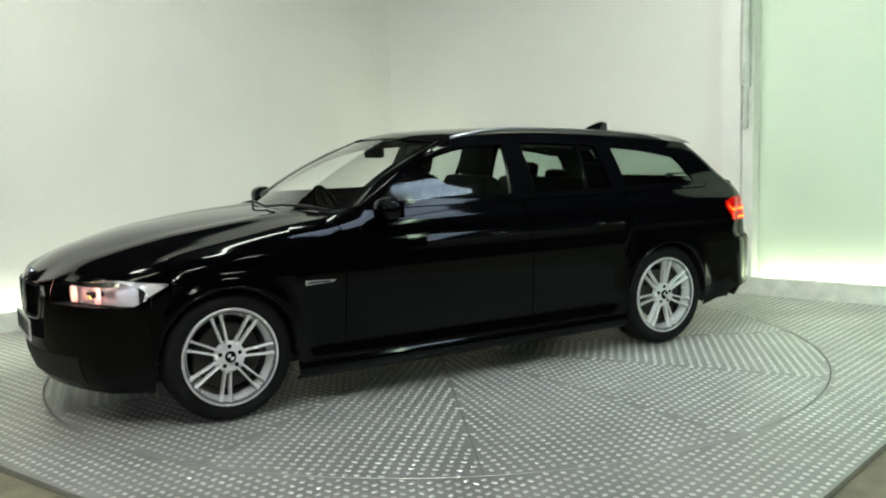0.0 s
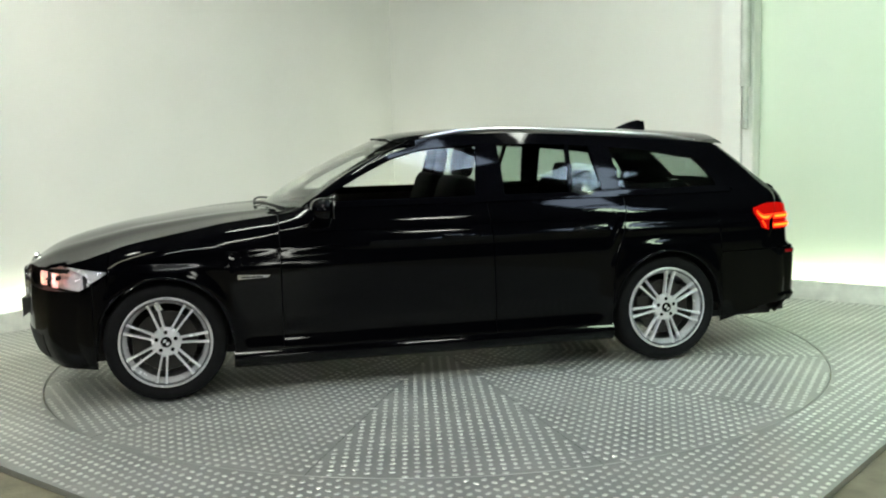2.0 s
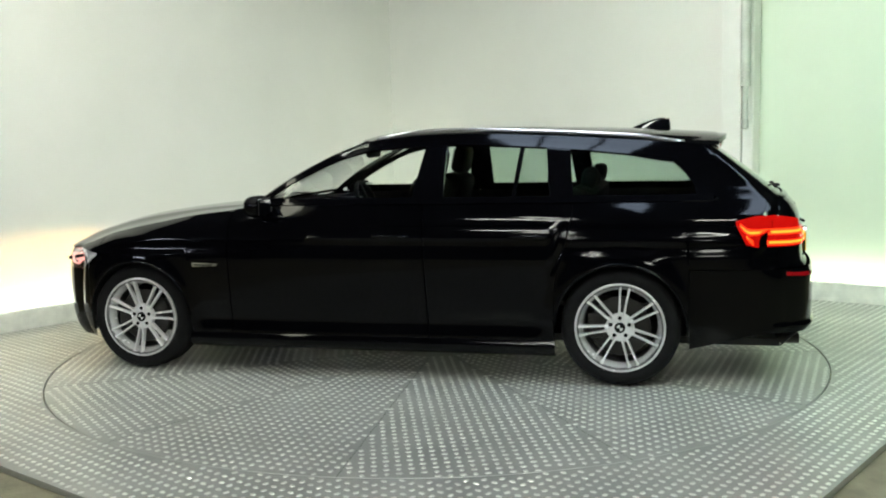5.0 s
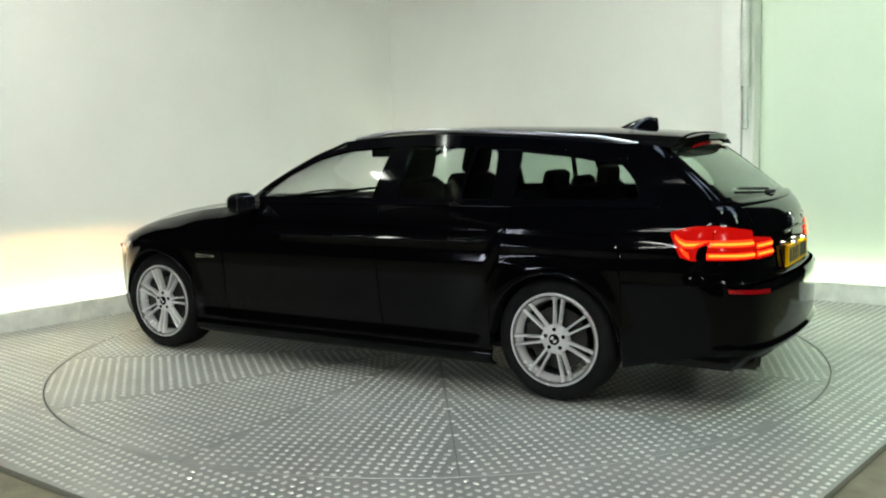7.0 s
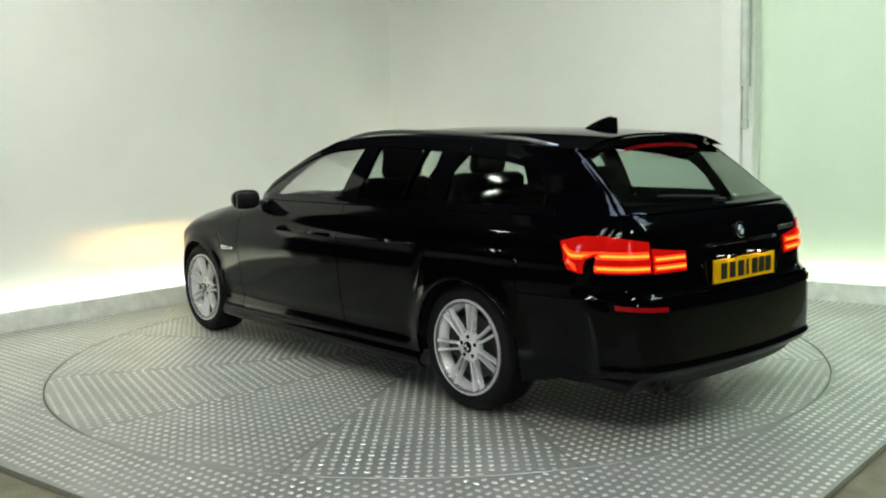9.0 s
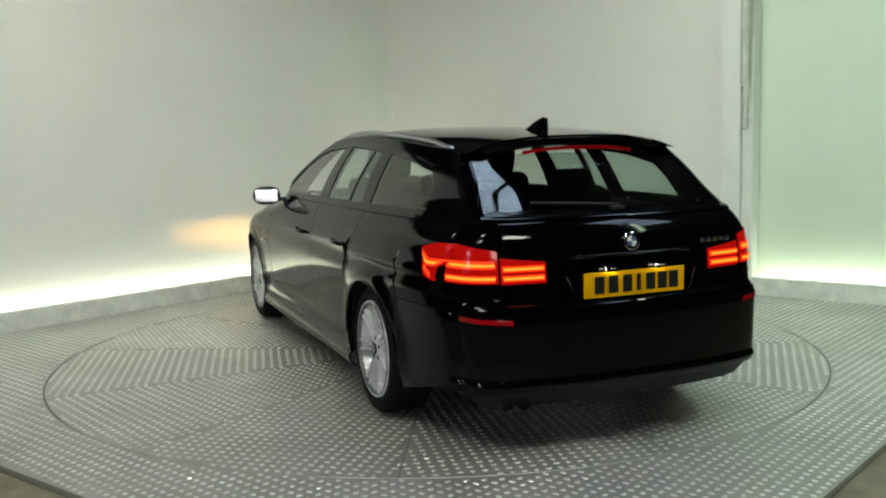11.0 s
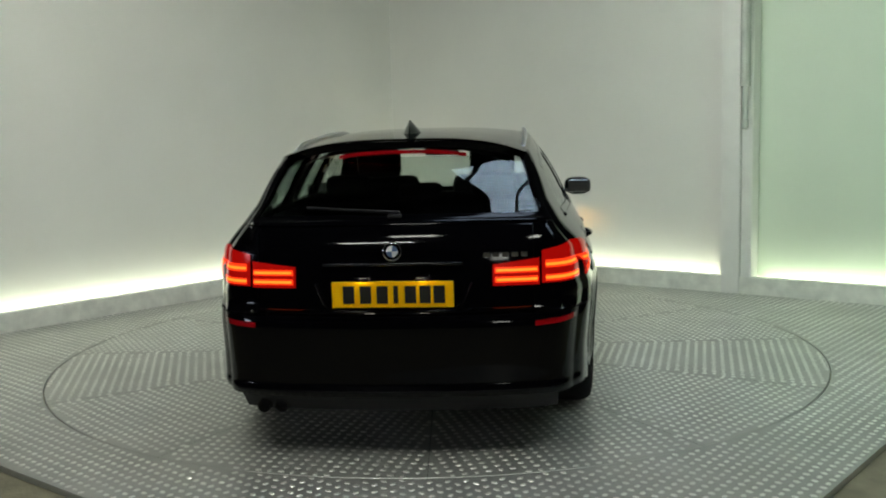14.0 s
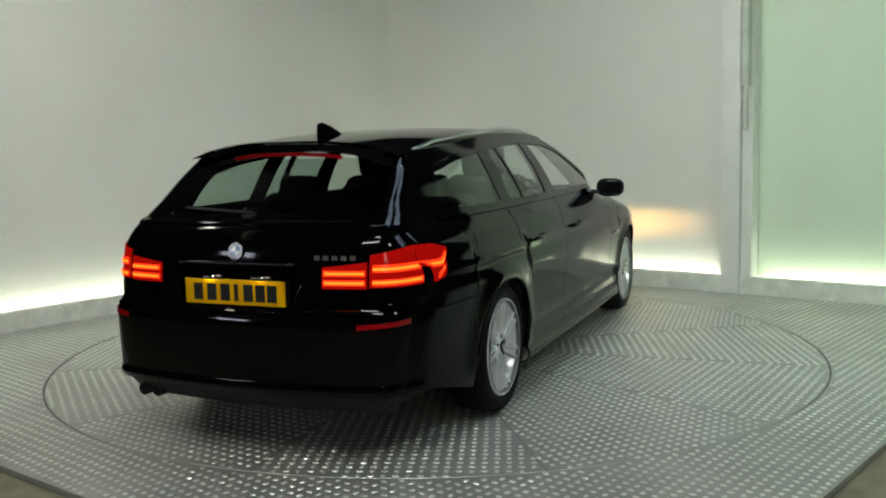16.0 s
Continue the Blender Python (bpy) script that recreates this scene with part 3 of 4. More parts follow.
def rear_frame(bm):
    for _, s in SIDES:
        def fn(u, v):
            z = lerp(1.035, 1.315, v)
            yc = side_y(corner_r(z), z)
            return rear_p(s * lerp(yc, lerp(.640, .545, v), u), z)
        sheet(bm, fn, 8, 14, flip=s > 0)
        side_sheet(bm, s, lambda z: lerp(-2.005, -1.80, (z - 1.035) / .237), corner_r, TOPZ, 1.275, 14, 12)
    sheet(bm, lambda u, v: rear_p(lerp(.645, -.645, u), lerp(1.04, 1.072, v)), 24, 3, flip=True)


panel("rear_pillar", car, PAINT, rear_frame, 0.0)
rear_window = panel("rear_window", gate, GLASS_TINT, lambda bm: sheet(bm, lambda u, v: rear_p(lerp(1, -1, u) * lerp(.640, .547, v), lerp(1.070, 1.316, v), -.004), 24, 12, flip=True), 0.004, "sloping tinted rear window")

# wheel-arch lips
for nm, s in SIDES:
    for cx in (AXLE, -AXLE):
        bm = bmesh.new()
        pts = []
        for k in range(37):
            t = math.radians(lerp(4, 176, k / 36))
            x, z = cx + (RA - .002) * math.cos(t), RW + (RA - .002) * math.sin(t)
            pts.append((x, s * (side_y(x, z) - .003), z))
        tube(bm, pts, .008, 8)
        part("wheel_arch_lip", bm, PAINT, car, smooth=True)

# roof, rails, spoiler
def roof(bm):
    def fn(u, v):
        w = 2 * u - 1
        x0 = lerp(.17, -2.02, v)
        y = w * .6
        x = x0
        for _ in range(4):
            x = x0 - .26 * y * y * (1 - v) ** 2
            y = w * side_y(x, ROOF_E(x)) * (1 - .085 * (1 - v) ** 14)
        return (x, y, lerp(ROOF_C(x0), ROOF_E(x), abs(w) ** 3.2))
    sheet(bm, fn, 28, 44, flip=True)
    for _, s in SIDES:
        side_sheet(bm, s, lambda z: .02, lambda z: corner_r(max(z, 1.28)), DLO, ROOF_E, 50, 5)


panel("roof", car, PAINT, roof, 0.0)
panel("headlining", car, HEADLINING, lambda bm: sheet(bm, lambda u, v: (lerp(0.0, -2.0, v), lerp(-.5, .5, u), lerp(ROOF_C(lerp(0.0, -2.0, v)), ROOF_E(lerp(0.0, -2.0, v)), abs(2 * u - 1) ** 3) - .05), 12, 20), 0.0)
panel("tailgate_spoiler", car, PAINT, lambda bm: sheet(bm, lambda u, v: (
    lerp(-1.90, -2.085, v) + .16 * (abs(2 * u - 1) ** 3) * v * .9, lerp(-.575, .575, u), lerp(lerp(1.408, 1.390, v), lerp(1.336, 1.322, v), abs(2 * u - 1) ** 3)), 24, 8), 0.030)
panel("high_brake_light", car, RED_DARK, lambda bm: sheet(bm, lambda u, v: (-2.072 + .03 * abs(2 * u - 1) ** 2, lerp(.30, -.30, u), lerp(1.332, 1.350, v) - .02 * abs(2 * u - 1) ** 3), 12, 2, flip=True), 0.006, "dark red strip of the high brake light")
for nm, s in SIDES:
    bm = bmesh.new()
    pts = []
    for i in range(33):
        u = i / 32
        x = lerp(-.02, -1.83, u)
        lift = .022 * min(1, 8 * u, 8 * (1 - u))
        pts.append((x, s * (side_y(x, ROOF_E(x)) - .03), ROOF_E(x) + .002 + lift))
    tube(bm, pts, .012, 8)
    part("roof_rail", bm, RAIL, car, "satin silver roof rail", True)

fin = bmesh.new()
sheet(fin, lambda u, v: (lerp(-1.46, -1.735, u) - .02 * v, lerp(-1, 1, v) * .052 * math.sin(math.pi * min(1, .12 + u * .86)),
                         ROOF_C(-1.6) - .012 + .076 * math.sin(math.pi * .5 * min(1, u * 1.08)) ** 1.2 * (1 - abs(2 * v - 1) ** 1.6) * (1 if u < .92 else .9)), 14, 10)
part("antenna_fin", fin, GLOSS, car, "small black shark-fin aerial", True)

# side windows: panes, dark pillars and frame
XB = lambda z: -0.335 + .2 * (1.30 - z) * .9
QEDGE = lambda z: -1.72 - .75 * (1.29 - z) - 3.0 * max(0.0, (z - 1.06) * (1.285 - z))
PANES = ((lambda z: .655 - (z - 1.06) * .05, lambda z: XB(z) + 0.0, GLASS), (lambda z: -.475, lambda z: -.905 + .12 * (1.3 - z), GLASS_TINT),
         (lambda z: -.928 + .12 * (1.3 - z), lambda z: -1.065 - .12 * (1.3 - z), GLASS_TINT), (lambda z: -1.20 - .10 * (1.3 - z), QEDGE, GLASS_TINT))
PILLARS = ((XB, lambda z: -.475), (lambda z: -.905 + .12 * (1.3 - z), lambda z: -.928 + .12 * (1.3 - z)),
           (lambda z: -1.065 - .12 * (1.3 - z), lambda z: -1.20 - .10 * (1.3 - z)), (QEDGE, lambda z: -1.81 - .85 * (1.272 - z)))
for nm, s in SIDES:
    for i, (xa, xb, gl) in enumerate(PANES):
        panel("side_window", (doors[s, 0], doors[s, 1], doors[s, 1], car)[i], gl, lambda bm: side_sheet(bm, s, xa, xb, 1.062, lambda x: max(1.064, DLO(x) - .022), 18, 8, -.006), 0.004)
    for xa, xb in PILLARS:
        panel("window_pillar", car, GLOSS, lambda bm: side_sheet(bm, s, xa, xb, 1.05, lambda x: DLO(x) - .005, 3, 10, -.001), 0.03)
    panel("window_frame", car, GLOSS, lambda bm: (side_sheet(bm, s, .68, -1.985, TOPZ, 1.064, 50, 2, .002), side_sheet(bm, s, .66, -1.80, lambda x: max(1.05, DLO(x) - .028), DLO, 60, 2, .001)), 0.02)
    panel("belt_trim", car, GLOSS, lambda bm: side_sheet(bm, s, .66, -1.98, 1.027, 1.040, 50, 1, .008), 0.012)

# windscreen and its pillars
def screen_p(w, v, inset=0.0):
    y = w * lerp(.735, .575, v)
    x = lerp(.93 - .42 * y * y, .16 - .26 * y * y, v) + .035 * math.sin(math.pi * v)
    z = lerp(1.004 + .03 * w * w, 1.408 - .030 * w * w, v) + .012 * math.sin(math.pi * v)
    return Vector((x - inset, y, z - inset))


def screen_border(bm):
    for s in (-1, 1):
        sheet(bm, lambda u, v: screen_p(s * lerp(.90, 1.0, u), v, .006), 2, 14)
    sheet(bm, lambda u, v: screen_p(2 * u - 1, lerp(.93, 1.0, v), .006), 20, 2)
    sheet(bm, lambda u, v: screen_p(2 * u - 1, lerp(0, .06, v), .006), 20, 2)


panel("screen_border", car, GLOSS, screen_border, 0.0)
panel("windscreen", car, GLASS, lambda bm: sheet(bm, lambda u, v: screen_p(2 * u - 1, v), 20, 14), 0.005, "raked clear windscreen")
for nm, s in SIDES:
    def pillar(bm):
        def fn(u, v):
            a = screen_p(s * .985, v)
            x = lerp(.69, .02, v)
            z = max(DLO(x) - .004, 1.03)
            z = lerp(z, ROOF_E(x) + .002, v ** 6)
            b = Vector((x, s * (side_y(x, z) * (1 - .05 * v ** 8) + .001), z))
            m = a.lerp(b, u)
            m.y += s * .018 * math.sin(math.pi * u)
            m.z += .010 * math.sin(math.pi * u)
            return m
        sheet(bm, fn, 6, 20, flip=s < 0)
        sheet(bm, lambda u, v: Vector(fn_top(u, v)), 4, 4, flip=s < 0)

    def fn_top(u, v):
        a = screen_p(s * .985, 0.0)
        x = lerp(.69, .85, v)
        b = Vector((x, s * side_y(x, top_z(x)), top_z(x)))
        return a.lerp(b, u)
    panel("windscreen_pillar", car, PAINT, pillar, 0.0)
panel("cowl", car, SATIN, lambda bm: sheet(bm, lambda u, v: (lerp(.93 - .42 * (.80 * (2 * u - 1)) ** 2, 1.00 - .40 * (.80 * (2 * u - 1)) ** 2, v), .80 * (2 * u - 1), lerp(1.003, .990, v)), 20, 3), 0.01)
for y0, y1 in ((-.55, .05), (.02, .62)):
    bm = bmesh.new()
    tube(bm, [(.955 - .42 * lerp(y0, y1, i / 10) ** 2, lerp(y0, y1, i / 10), 1.018 + .02 * math.sin(math.pi * i / 10)) for i in range(11)], .008, 6)
    part("wiper", bm, SATIN, car)

# rear wiper, door seams' sealing strips, fuel flap
bm = bmesh.new()
tube(bm, [Vector(rear_p(lerp(-.02, .40, i / 10), lerp(1.082, 1.105, i / 10), .018)) for i in range(11)], .007, 6)
box(bm, (-2.405, -.03, 1.060), (-2.355, .03, 1.077), .006)
part("rear_wiper", bm, SATIN, car, smooth=True)
panel("fuel_flap", car, PAINT, lambda bm: side_sheet(bm, -1, -1.60, -1.78, .80, .95, 6, 6, .0015), 0.004)

# mirrors
for nm, s in SIDES:
    bm = bmesh.new()
    bmesh.ops.create_uvsphere(bm, u_segments=20, v_segments=12, radius=1)
    for v in bm.verts:
        c = v.co
        sx = .085 if c.x > 0 else .035
        v.co = Vector((.60 + sx * math.copysign(abs(c.x) ** .8, c.x), s * (.975 + .098 * math.copysign(abs(c.y) ** .7, c.y)), 1.030 + .065 * math.copysign(abs(c.z) ** .75, c.z)))
    mir = part("door_mirror", bm, PAINT, car, "black door mirror", True)
    bm = bmesh.new()
    box(bm, (.575, s * .83, .985), (.635, s * .92, 1.015), .008)
    part("mirror_arm", bm, SATIN, mir)
    bm = bmesh.new()
    box(bm, (.560, s * .905, .985), (.568, s * 1.065, 1.075), .003)
    part("mirror_glass", bm, CHROME, mir)

# door handles, side vents
for nm, s in SIDES:
    for k, hx in enumerate((-.18, -.98)):
        bm = bmesh.new()
        y0 = side_y(hx, .842)
        tube(bm, [(hx - .11 + .22 * i / 8, s * (y0 + .004 + .026 * math.sin(math.pi * i / 8) ** .6), .842 + .004 * i / 8) for i in range(9)], .013, 8)
        part("door_handle", bm, PAINT, doors[s, k], smooth=True)
    v = panel("side_vent", car, CHROME, lambda bm: side_sheet(bm, s, lambda z: 1.085, lambda z: .885 + (.70 - z) * 1.2, lambda x: lerp(.668, .660, clamp((x - .9) / .18)), lambda x: lerp(.678, .686, clamp((x - .9) / .18)), 6, 2, .006), 0.008, "bright chrome side vent trim")
    panel("vent_slot", v, GLOSS, lambda bm: side_sheet(bm, s, lambda z: 1.07, lambda z: .95, .669, .674, 6, 1, .012), 0.003)

# head lamps: a deep housing behind a clear lens
for nm, s in SIDES:
    def housing(bm, depth, lo_in=0.0):
        def fn(u, v):
            z = lerp(.625 + lo_in, .748, v)
            yc = side_y(corner_f(z), z) - .02
            y = lerp(.405, yc, u)
            p = front_p(s * y, z, 0.0)
            return (p[0] - depth, p[1], p[2])
        sheet(bm, fn, 12, 6, flip=s < 0)
        side_sheet(bm, s, lambda z: corner_f(z) - depth * .6, lambda z: 1.765, lambda x: lamp_low(x) + lo_in, lamp_top, 10, 5, -depth * .35)

    lamp = panel("headlamp", car, ALLOY, lambda bm: housing(bm, .10), 0.0, "lit headlamp with silver reflector behind clear glass")
    panel("lamp_floor", lamp, SATIN, lambda bm: sheet(bm, lambda u, v: front_p(s * lerp(.405, .80, u), .627, -.10 * v), 8, 2), 0.0)
    cover = panel("lamp_glass", lamp, LENS, lambda bm: (
        sheet(bm, lambda u, v: front_p(s * lerp(.402, side_y(corner_f(lerp(.627, .748, v)), lerp(.627, .748, v)), u), lerp(.627, .748, v), .001), 12, 6, flip=s < 0),
        side_sheet(bm, s, corner_f, lambda z: 1.765, lambda x: lamp_low(x) + .002, lamp_top, 10, 5, .001)), 0.003, "clear headlamp glass")
    cover.visible_shadow = False
    panel("lamp_brow", lamp, CHROME, lambda bm: sheet(bm, lambda u, v: front_p(s * lerp(.41, .76, u), lerp(.722, .742, v), -.03), 8, 1, flip=s < 0), 0.004, "bright reflector brow")
    for k, yy in enumerate((.52, .67)):
        bm = bmesh.new()
        mt = Matrix.Translation((front_p(yy, .68)[0] - .045, s * yy, .680)) @ Matrix.Rotation(math.radians(90), 4, "Y")
        bmesh.ops.create_cone(bm, cap_ends=False, segments=28, radius1=.046, radius2=.041, depth=.02, matrix=mt)
        thicken(bm, .006)
        part("light_ring", bm, LAMP_WHITE, lamp, "glowing ring light")
    # the dipped beam: a glowing slot between two dark shutters
    xb = front_p(.67, .68)[0]
    dip = Matrix.Translation((xb, s * .67, .68)) @ Matrix.Rotation(math.radians(8), 4, "Y")
    bm = bmesh.new()
    sheet(bm, lambda u, v: dip @ Vector((-.066, lerp(-.036, .036, u), lerp(-.006, .006, v))), 1, 1)
    part("beam_slot", bm, LAMP_BEAM, lamp, "warm glowing beam slot")
    bm = bmesh.new()
    box(bm, (-.072, -.040, -.0105), (-.068, .040, .0105), 0, dip)
    for q in (-1, 1):
        box(bm, (-.070, -.038, q * .0095 - .001), (.0, .038, q * .0095 + .001), 0, dip)
        box(bm, (-.070, q * .039 - .001, -.0105), (-.012, q * .039 + .001, .0105), 0, dip)
    part("beam_shutter", bm, SATIN, lamp)

# kidney grilles and lower intake
for nm, s in SIDES:
    g = panel("kidney_grille", car, CHROME, lambda bm: [sheet(bm, lambda u, v: front_p(s * (.172 + .135 * (1 + .10 * v) * math.copysign(abs(math.cos(2 * math.pi * u)) ** .5, math.cos(2 * math.pi * u))),
              .622 + .088 * (1 + .10 * v) * math.copysign(abs(math.sin(2 * math.pi * u)) ** .5, math.sin(2 * math.pi * u)), .012), 40, 1)], 0.012, "chrome rimmed kidney grille")
    panel("grille_mesh", g, SATIN, lambda bm: sheet(bm, lambda u, v: front_p(s * lerp(.045, .30, u), lerp(.538, .705, v), .004), 6, 4, flip=s < 0), 0.004)
    for k in range(8):
        bm = bmesh.new()
        y = .06 + .031 * k
        x = front_p(y, .6)[0]
        box(bm, (x - .002, s * y - .004, .545), (x + .014, s * y + .004, .70))
        part("grille_bar", bm, GLOSS, g)
panel("lower_intake", car, SATIN, lambda bm: sheet(bm, lambda u, v: front_p(lerp(.60, -.60, u), lerp(.235, .365, v), .004), 20, 4), 0.004, "black lower air intake")

# tail lamps
for nm, s in SIDES:
    yco = lambda z: side_y(corner_r(z), z)
    lamp = panel("tail_lamp", car, RED_LENS, lambda bm: (
        sheet(bm, lambda u, v: rear_p(s * lerp(yco(lerp(.777, .935, v)), .632, u), lerp(.777, lerp(.945, .915, u), v), .007), 24, 8, flip=s > 0),
        side_sheet(bm, s, lambda z: lerp(-2.155, -2.095, clamp((z - .78) / .12)), corner_r, lambda x: lerp(.777, .812, clamp((x + 2.20) / .11)), lambda x: lerp(.945, .918, clamp((x + 2.20) / .11)), 8, 6, .007)), 0.0, "glowing red wrap-round tail lamp")
    inner = panel("tail_lamp_inner", car, RED_LENS, lambda bm: sheet(bm, lambda u, v: rear_p(s * lerp(.622, .425, u), lerp(.772, lerp(.885, .862, u), v), .006), 10, 5, flip=s > 0), 0.004, "inner red tail lamp on the tailgate")
    for z0 in (.786, .826):
        panel("light_bar", inner, RED_BAR, lambda bm: sheet(bm, lambda u, v: rear_p(s * lerp(.614, .434, u), z0 + .024 * v, .012), 10, 2, flip=s > 0), 0.003, "bright red light bar")
        panel("light_core", inner, RED_CORE, lambda bm: sheet(bm, lambda u, v: rear_p(s * lerp(.610, .440, u), z0 + .007 + .010 * v, .016), 10, 2, flip=s > 0), 0.002, "orange core of the light bar")
    # two bars that run round the corner and sweep up at their front ends
    for z0, dz, front in ((.786, .026, -2.150), (.842, .032, -2.118)):
        def guide(bm, lo, hi, out):
            rise = lambda x: .045 * clamp((x - front + .060) / .060) ** 2
            sheet(bm, lambda u, v: rear_p(s * lerp(yco(z0), .646, u), z0 + lerp(lo, hi, v), out), 24, 2, flip=s > 0)
            side_sheet(bm, s, front, corner_r, lambda x: z0 + lo + rise(x), lambda x: z0 + hi + rise(x) * .8, 14, 2, out)
        panel("light_bar", lamp, RED_BAR, lambda bm: guide(bm, 0.0, dz, .0135), 0.0, "bright red light bar")
        panel("light_core", lamp, RED_CORE, lambda bm: guide(bm, .009, .020, .0175), 0.0, "orange core of the light bar")

    panel("reflector_strip", car, RED_DARK, lambda bm: sheet(bm, lambda u, v: rear_p(s * lerp(.80, .60, u), lerp(.606, .628, v) + .012 * (1 - u), .008), 20, 2, flip=s > 0), 0.0, "dark red bumper reflector strip")

# number plates with plain bars, badge, boot lettering bar, exhausts
bm = bmesh.new()
box(bm, (-2.530, -.26, .690), (-2.516, .26, .801), .002)
plate = part("number_plate", bm, PLATE_Y, car, "yellow rear number plate with black bars")
for y in (.187, .115, .043, -.015, -.078, -.140, -.200):
    bm = bmesh.new()
    w = .024 if y != -.015 else .010
    box(bm, (-2.5325, y - w, .708), (-2.5302, y + w, .783))
    part("plate_bar", bm, INK, plate)
bm = bmesh.new()
for y0, y1 in ((.26, .30), (-.26, -.30)):
    tube(bm, [(-2.506, y1 * 1.12, .79), (-2.516, y1, .70), (-2.520, y0 * .98, .674), (-2.521, y0 * .5, .670), (-2.521, 0, .670)], .005, 6)
part("plate_recess_trim", bm, GLOSS, gate, smooth=True)
for y in (.13, -.13):
    bm = bmesh.new()
    box(bm, (-2.540, y - .022, .812), (-2.527, y + .022, .816))
    lit = part("plate_lamp", bm, PLATE_LIGHT, car, "small glowing number plate lamp")
    bm = bmesh.new()
    box(bm, (-2.546, y - .03, .8165), (-2.500, y + .03, .826), .002)
    part("lamp_cover", bm, GLOSS, lit)
    bm = bmesh.new()
    box(bm, (-2.546, y - .03, .803), (-2.542, y + .03, .8163))
    part("lamp_hood", bm, GLOSS, lit)
bm = bmesh.new()
box(bm, (2.326, -.26, .415), (2.334, .26, .526), .002)
plate = part("number_plate", bm, PLATE_W, car, "white front number plate with black bars")
for y in (.187, .115, .043, -.015, -.078, -.140, -.200):
    bm = bmesh.new()
    box(bm, (2.3342, y - .022, .433), (2.3362, y + .022, .508))
    part("plate_bar", bm, INK, plate)


def roundel(parent, m, r):
    bm = bmesh.new()
    lathe(bm, [(r, 0.0), (r, .006), (r * .90, .008), (r * .62, .006), (r * .60, .004), (0, .004)], 28, "Z", m)
    ob = part("badge", bm, CHROME, parent, "round chrome-rimmed badge")
    bm = bmesh.new()
    lathe(bm, [(r * .88, .0082), (r * .64, .0082)], 28, "Z", m)
    part("badge_ring", bm, GLOSS, ob)
    for k in range(4):
        bm = bmesh.new()
        vs = [bm.verts.new(m @ Vector((0, 0, .0075)))] + [bm.verts.new(m @ Vector((r * .6 * math.cos(a), r * .6 * math.sin(a), .0075)))
                                                        for a in [math.pi / 2 * (k + i / 6) for i in range(7)]]
        bm.faces.new(vs)
        part("badge_quarter", bm, BADGE_BLUE if k % 2 else BADGE_WHITE, ob)


roundel(car, Matrix.Translation((-2.4935, 0, .925)) @ Matrix.Rotation(math.radians(-80), 4, "Y"), .041)
roundel(car, Matrix.Translation((2.285, 0, .735)) @ Matrix.Rotation(math.radians(58), 4, "Y"), .041)
for k in range(5):
    bm = bmesh.new()
    y = -.40 - .040 * k
    box(bm, (rear_p(y, .905)[0] - .006, y - .014, .893), (rear_p(y, .905)[0] + .01, y + .014, .914), .002)
    part("model_bar", bm, CHROME, car, "small chrome lettering bar")
bm = bmesh.new()
tube(bm, [(rear_p(0, .87)[0] - .008, lerp(-.30, .30, i / 12), .872) for i in range(13)], .009, 6)
part("tailgate_handle", bm, GLOSS, car, smooth=True)
for y in (.52, .60):
    bm = bmesh.new()
    lathe(bm, [(.030, -.10), (.030, .02), (.026, .02), (.026, -.08), (0, -.08)], 20, "Y", Matrix.Translation((-2.435, y, .240)) @ Matrix.Rotation(math.radians(90), 4, "Z"))
    part("exhaust_pipe", bm, STEEL, car, smooth=True)

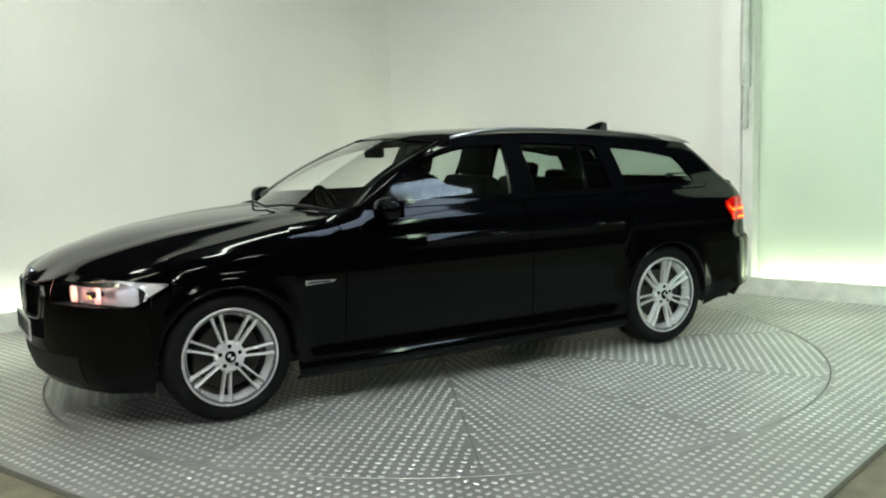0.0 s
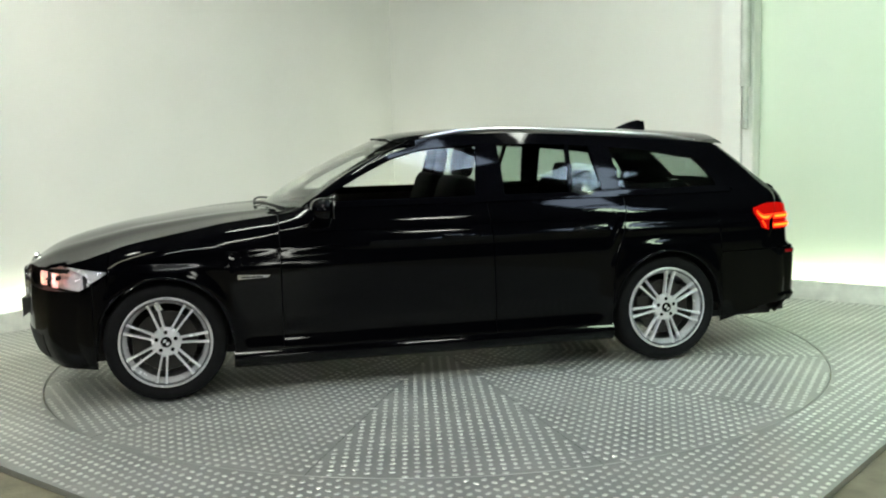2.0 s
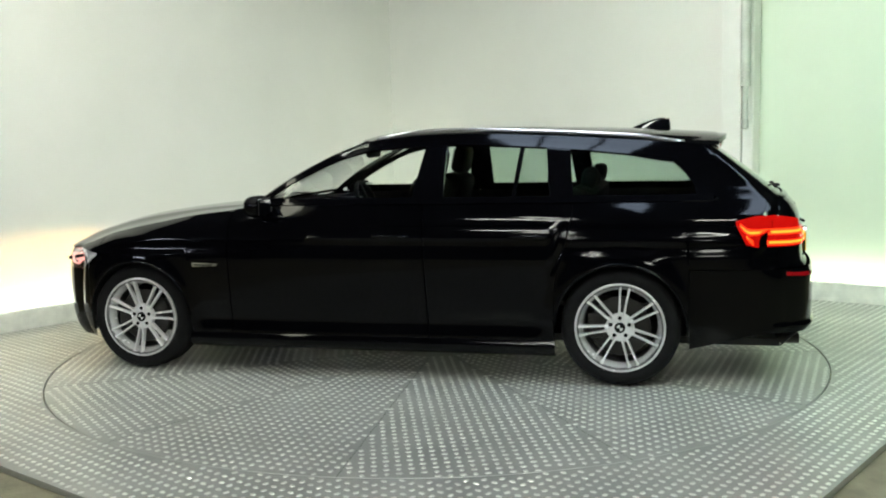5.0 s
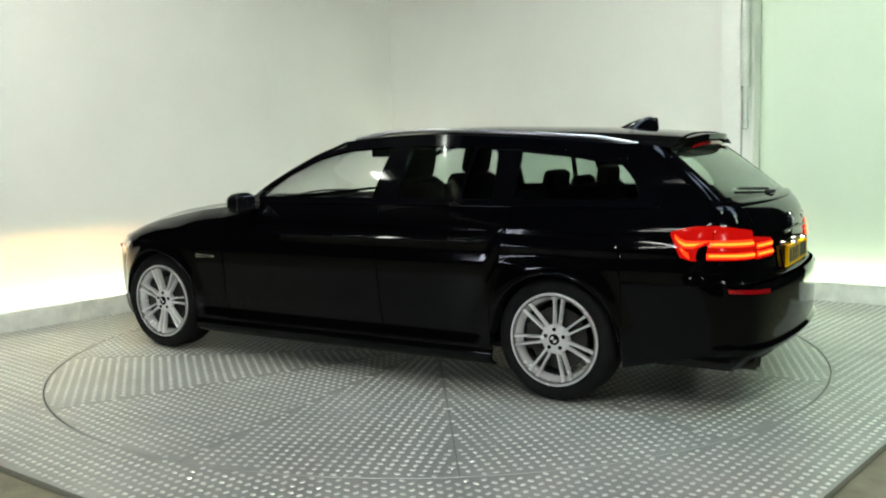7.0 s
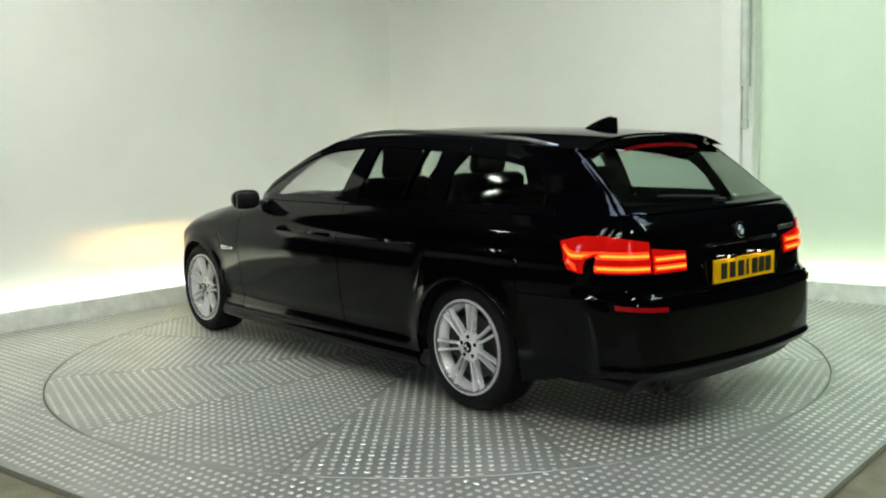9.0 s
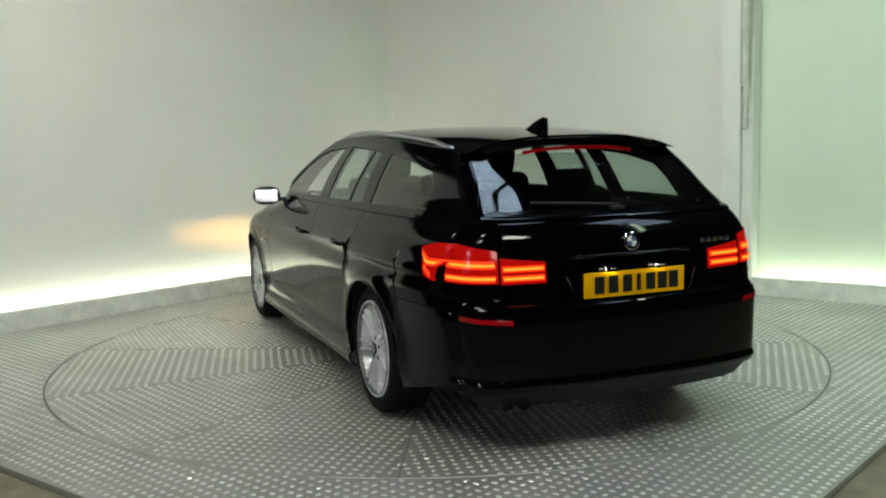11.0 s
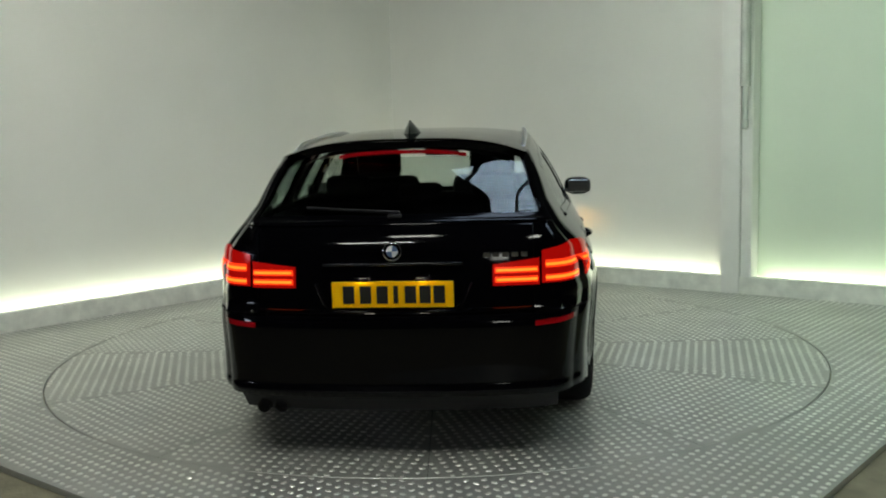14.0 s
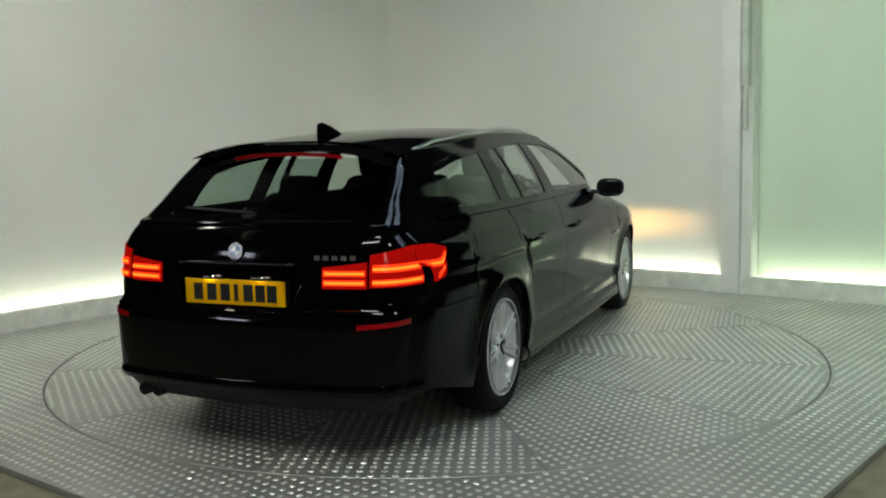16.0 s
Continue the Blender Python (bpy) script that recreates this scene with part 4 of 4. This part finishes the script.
# wheels
def wheel(x, s, phase):
    """One wheel, its outer face towards +y before it is turned to its side."""
    bm = bmesh.new()
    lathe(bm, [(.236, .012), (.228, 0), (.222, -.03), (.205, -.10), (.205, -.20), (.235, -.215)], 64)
    w = part("wheel", bm, ALLOY_SHADE, car, "multi-spoke alloy wheel", True)
    bm = bmesh.new()
    lathe(bm, [(.235, -.018), (.250, -.004), (.262, .008), (.285, .014), (.308, .008), (.322, -.010), (RW - .003, -.03), (RW, -.06), (RW, -.17), (RW - .006, -.20), (.30, -.222), (.24, -.215)], 72)
    part("tyre", bm, RUBBER, w, "black road tyre", True)
    bm = bmesh.new()
    lathe(bm, [(.206, -.060), (.214, -.030), (.222, -.020), (.2265, -.006), (.230, .0035), (.237, .0055), (.242, .010), (.2475, .011), (.2505, .006), (.250, -.010)], 84)
    # seven pairs of spokes, joined by a web at the hub
    for k in range(7):
        a = 2 * math.pi * k / 7 + phase
        for d in (-1, 1):
            def fn(u, v, d=d, a=a):
                r = lerp(.050, .228, u)
                off = d * lerp(.0125, .0255, u ** 1.2)
                wd = lerp(.0066, .0060, u) + .006 * max(0.0, u - .85) / .15
                prof = ((-1, -.030), (-1, -.004), (-.6, .003), (.35, .004), (1, -.003), (1, -.030))
                pu, ph = prof[round(v * 5)]
                t = off + d * pu * wd
                h = lerp(-.014, .001, u ** 1.4) + ph
                c, q = math.cos(a), math.sin(a)
                return (r * c - t * q, h, r * q + t * c)
            sheet(bm, fn, 10, 5)
        c, q = math.cos(a), math.sin(a)
        for r0, r1, hh in ((.052, .086, -.020),):
            sheet(bm, lambda u, v: (lerp(r0, r1, u) * c - lerp(-.02, .02, v) * q, hh, lerp(r0, r1, u) * q + lerp(-.02, .02, v) * c), 1, 1)
    lathe(bm, [(0, -.006), (.030, -.006), (.034, -.010), (.060, -.010), (.074, -.013), (.080, -.020), (.080, -.04)], 42)
    part("rim", bm, ALLOY, w, "silver double-spoke rim face", True)
    for k in range(5):
        a = 2 * math.pi * k / 5 + .3
        bm = bmesh.new()
        lathe(bm, [(0, -.0085), (.0105, -.0085), (.0118, -.0115)], 14, "Y", Matrix.Translation((.053 * math.cos(a), .0, .053 * math.sin(a))))
        part("wheel_bolt", bm, GLOSS, w)
    bm = bmesh.new()
    lathe(bm, [(0, -.001), (.026, -.002), (.030, -.006)], 24)
    part("centre_cap", bm, GLOSS, w)
    bm = bmesh.new()
    for k in (0, 2):
        vs = [bm.verts.new((0, .0012, 0))] + [bm.verts.new((.018 * math.cos(t), .0012, .018 * math.sin(t))) for t in [math.pi / 2 * (k + i / 5) for i in range(6)]]
        bm.faces.new(vs)
    part("cap_emblem", bm, BADGE_WHITE, w)
    bm = bmesh.new()
    lathe(bm, [(.07, -.055), (.165, -.055), (.168, -.06), (.168, -.075)], 48)
    box(bm, (.09, -.09, -.07), (.18, -.045, .07), .01)
    part("brake_disc", bm, STEEL, w, "steel brake disc and caliper")
    w.matrix_basis = Matrix.Translation((x, s * .888, RW)) @ (Matrix.Identity(4) if s > 0 else Matrix.Rotation(math.pi, 4, "Z"))


for x in (AXLE, -AXLE):
    for nm, s in SIDES:
        wheel(x, s, math.radians(22.0 if x > 0 else 45.5))


# cabin
for y in (.37, -.37):
    bm = bmesh.new()
    box(bm, (-.10, -.25, .42), (.42, .25, .58), .05)
    seat = part("front_seat", bm, SEAT, car, "black leather front seat", True)
    seat.location = (0, y, 0)
    bm = bmesh.new()
    box(bm, (-.08, -.26, 0), (.08, .26, .64), .055, Matrix.Translation((-.12, 0, .55)) @ Matrix.Rotation(math.radians(-18), 4, "Y"))
    part("backrest", bm, SEAT, seat, smooth=True)
    bm = bmesh.new()
    box(bm, (-.05, -.145, .0), (.05, .145, .20), .045, Matrix.Translation((-.315, 0, 1.155)) @ Matrix.Rotation(math.radians(-12), 4, "Y"))
    part("headrest", bm, SEAT, seat, smooth=True)
bm = bmesh.new()
box(bm, (-1.05, -.66, .44), (-.55, .66, .60), .05)
seat = part("rear_seat", bm, SEAT, car, "black leather rear bench seat", True)
bm = bmesh.new()
box(bm, (-.08, -.66, 0), (.08, .66, .58), .05, Matrix.Translation((-1.08, 0, .55)) @ Matrix.Rotation(math.radians(-20), 4, "Y"))
part("backrest", bm, SEAT, seat, smooth=True)
for y in (.40, 0, -.40):
    bm = bmesh.new()
    box(bm, (-.045, -.125, .0), (.045, .125, .13 if y else .08), .04, Matrix.Translation((-1.275, y, 1.08)) @ Matrix.Rotation(math.radians(-10), 4, "Y"))
    part("headrest", bm, SEAT, seat, smooth=True)
bm = bmesh.new()
box(bm, (.44, -.72, .62), (.80, .72, .985), .06)
part("dashboard", bm, TRIM_IN, car, smooth=True)
bm = bmesh.new()
box(bm, (-2.30, -.62, .46), (-1.30, .62, .98), .03)
part("load_cover", bm, TRIM_IN, car, smooth=True)
bm = bmesh.new()
m = Matrix.Translation((.36, -.37, .93)) @ Matrix.Rotation(math.radians(-66), 4, "Y")
lathe(bm, [(.185 + .015 * math.cos(t), .015 * math.sin(t)) for t in [2 * math.pi * i / 10 for i in range(11)]], 36, "Z", m)
box(bm, (-.17, -.02, -.01), (.17, .02, .01), .004, m)
box(bm, (-.06, -.06, -.02), (.06, .06, .02), .01, m)
part("steering_wheel", bm, TRIM_IN, car, smooth=True)
bm = bmesh.new()
box(bm, (.18, -.12, 1.285), (.215, .12, 1.355), .015)
box(bm, (.17, -.015, 1.34), (.20, .015, 1.38), .005)
part("interior_mirror", bm, TRIM_IN, car, smooth=True)


# ---------------------------------------------------------------- movement
def heading(t):
    return 210.663 - 8.978 * t - 0.00785 * (t - 8.0) ** 2


def motions():
    car_rows, table_rows = [], []
    for i in range(33):
        t = 0.5 * i
        h = heading(t)
        a = math.radians(h)
        x, y = 0.2204, -0.0276
        car_rows.append((t, pose(x * math.cos(a) - y * math.sin(a), x * math.sin(a) + y * math.cos(a), 0.003, 0, 0, h)))
        table_rows.append((t, pose(0, 0, 0, 0, 0, h)))
    walk(car, car_rows)
    walk(table, table_rows)


motions()
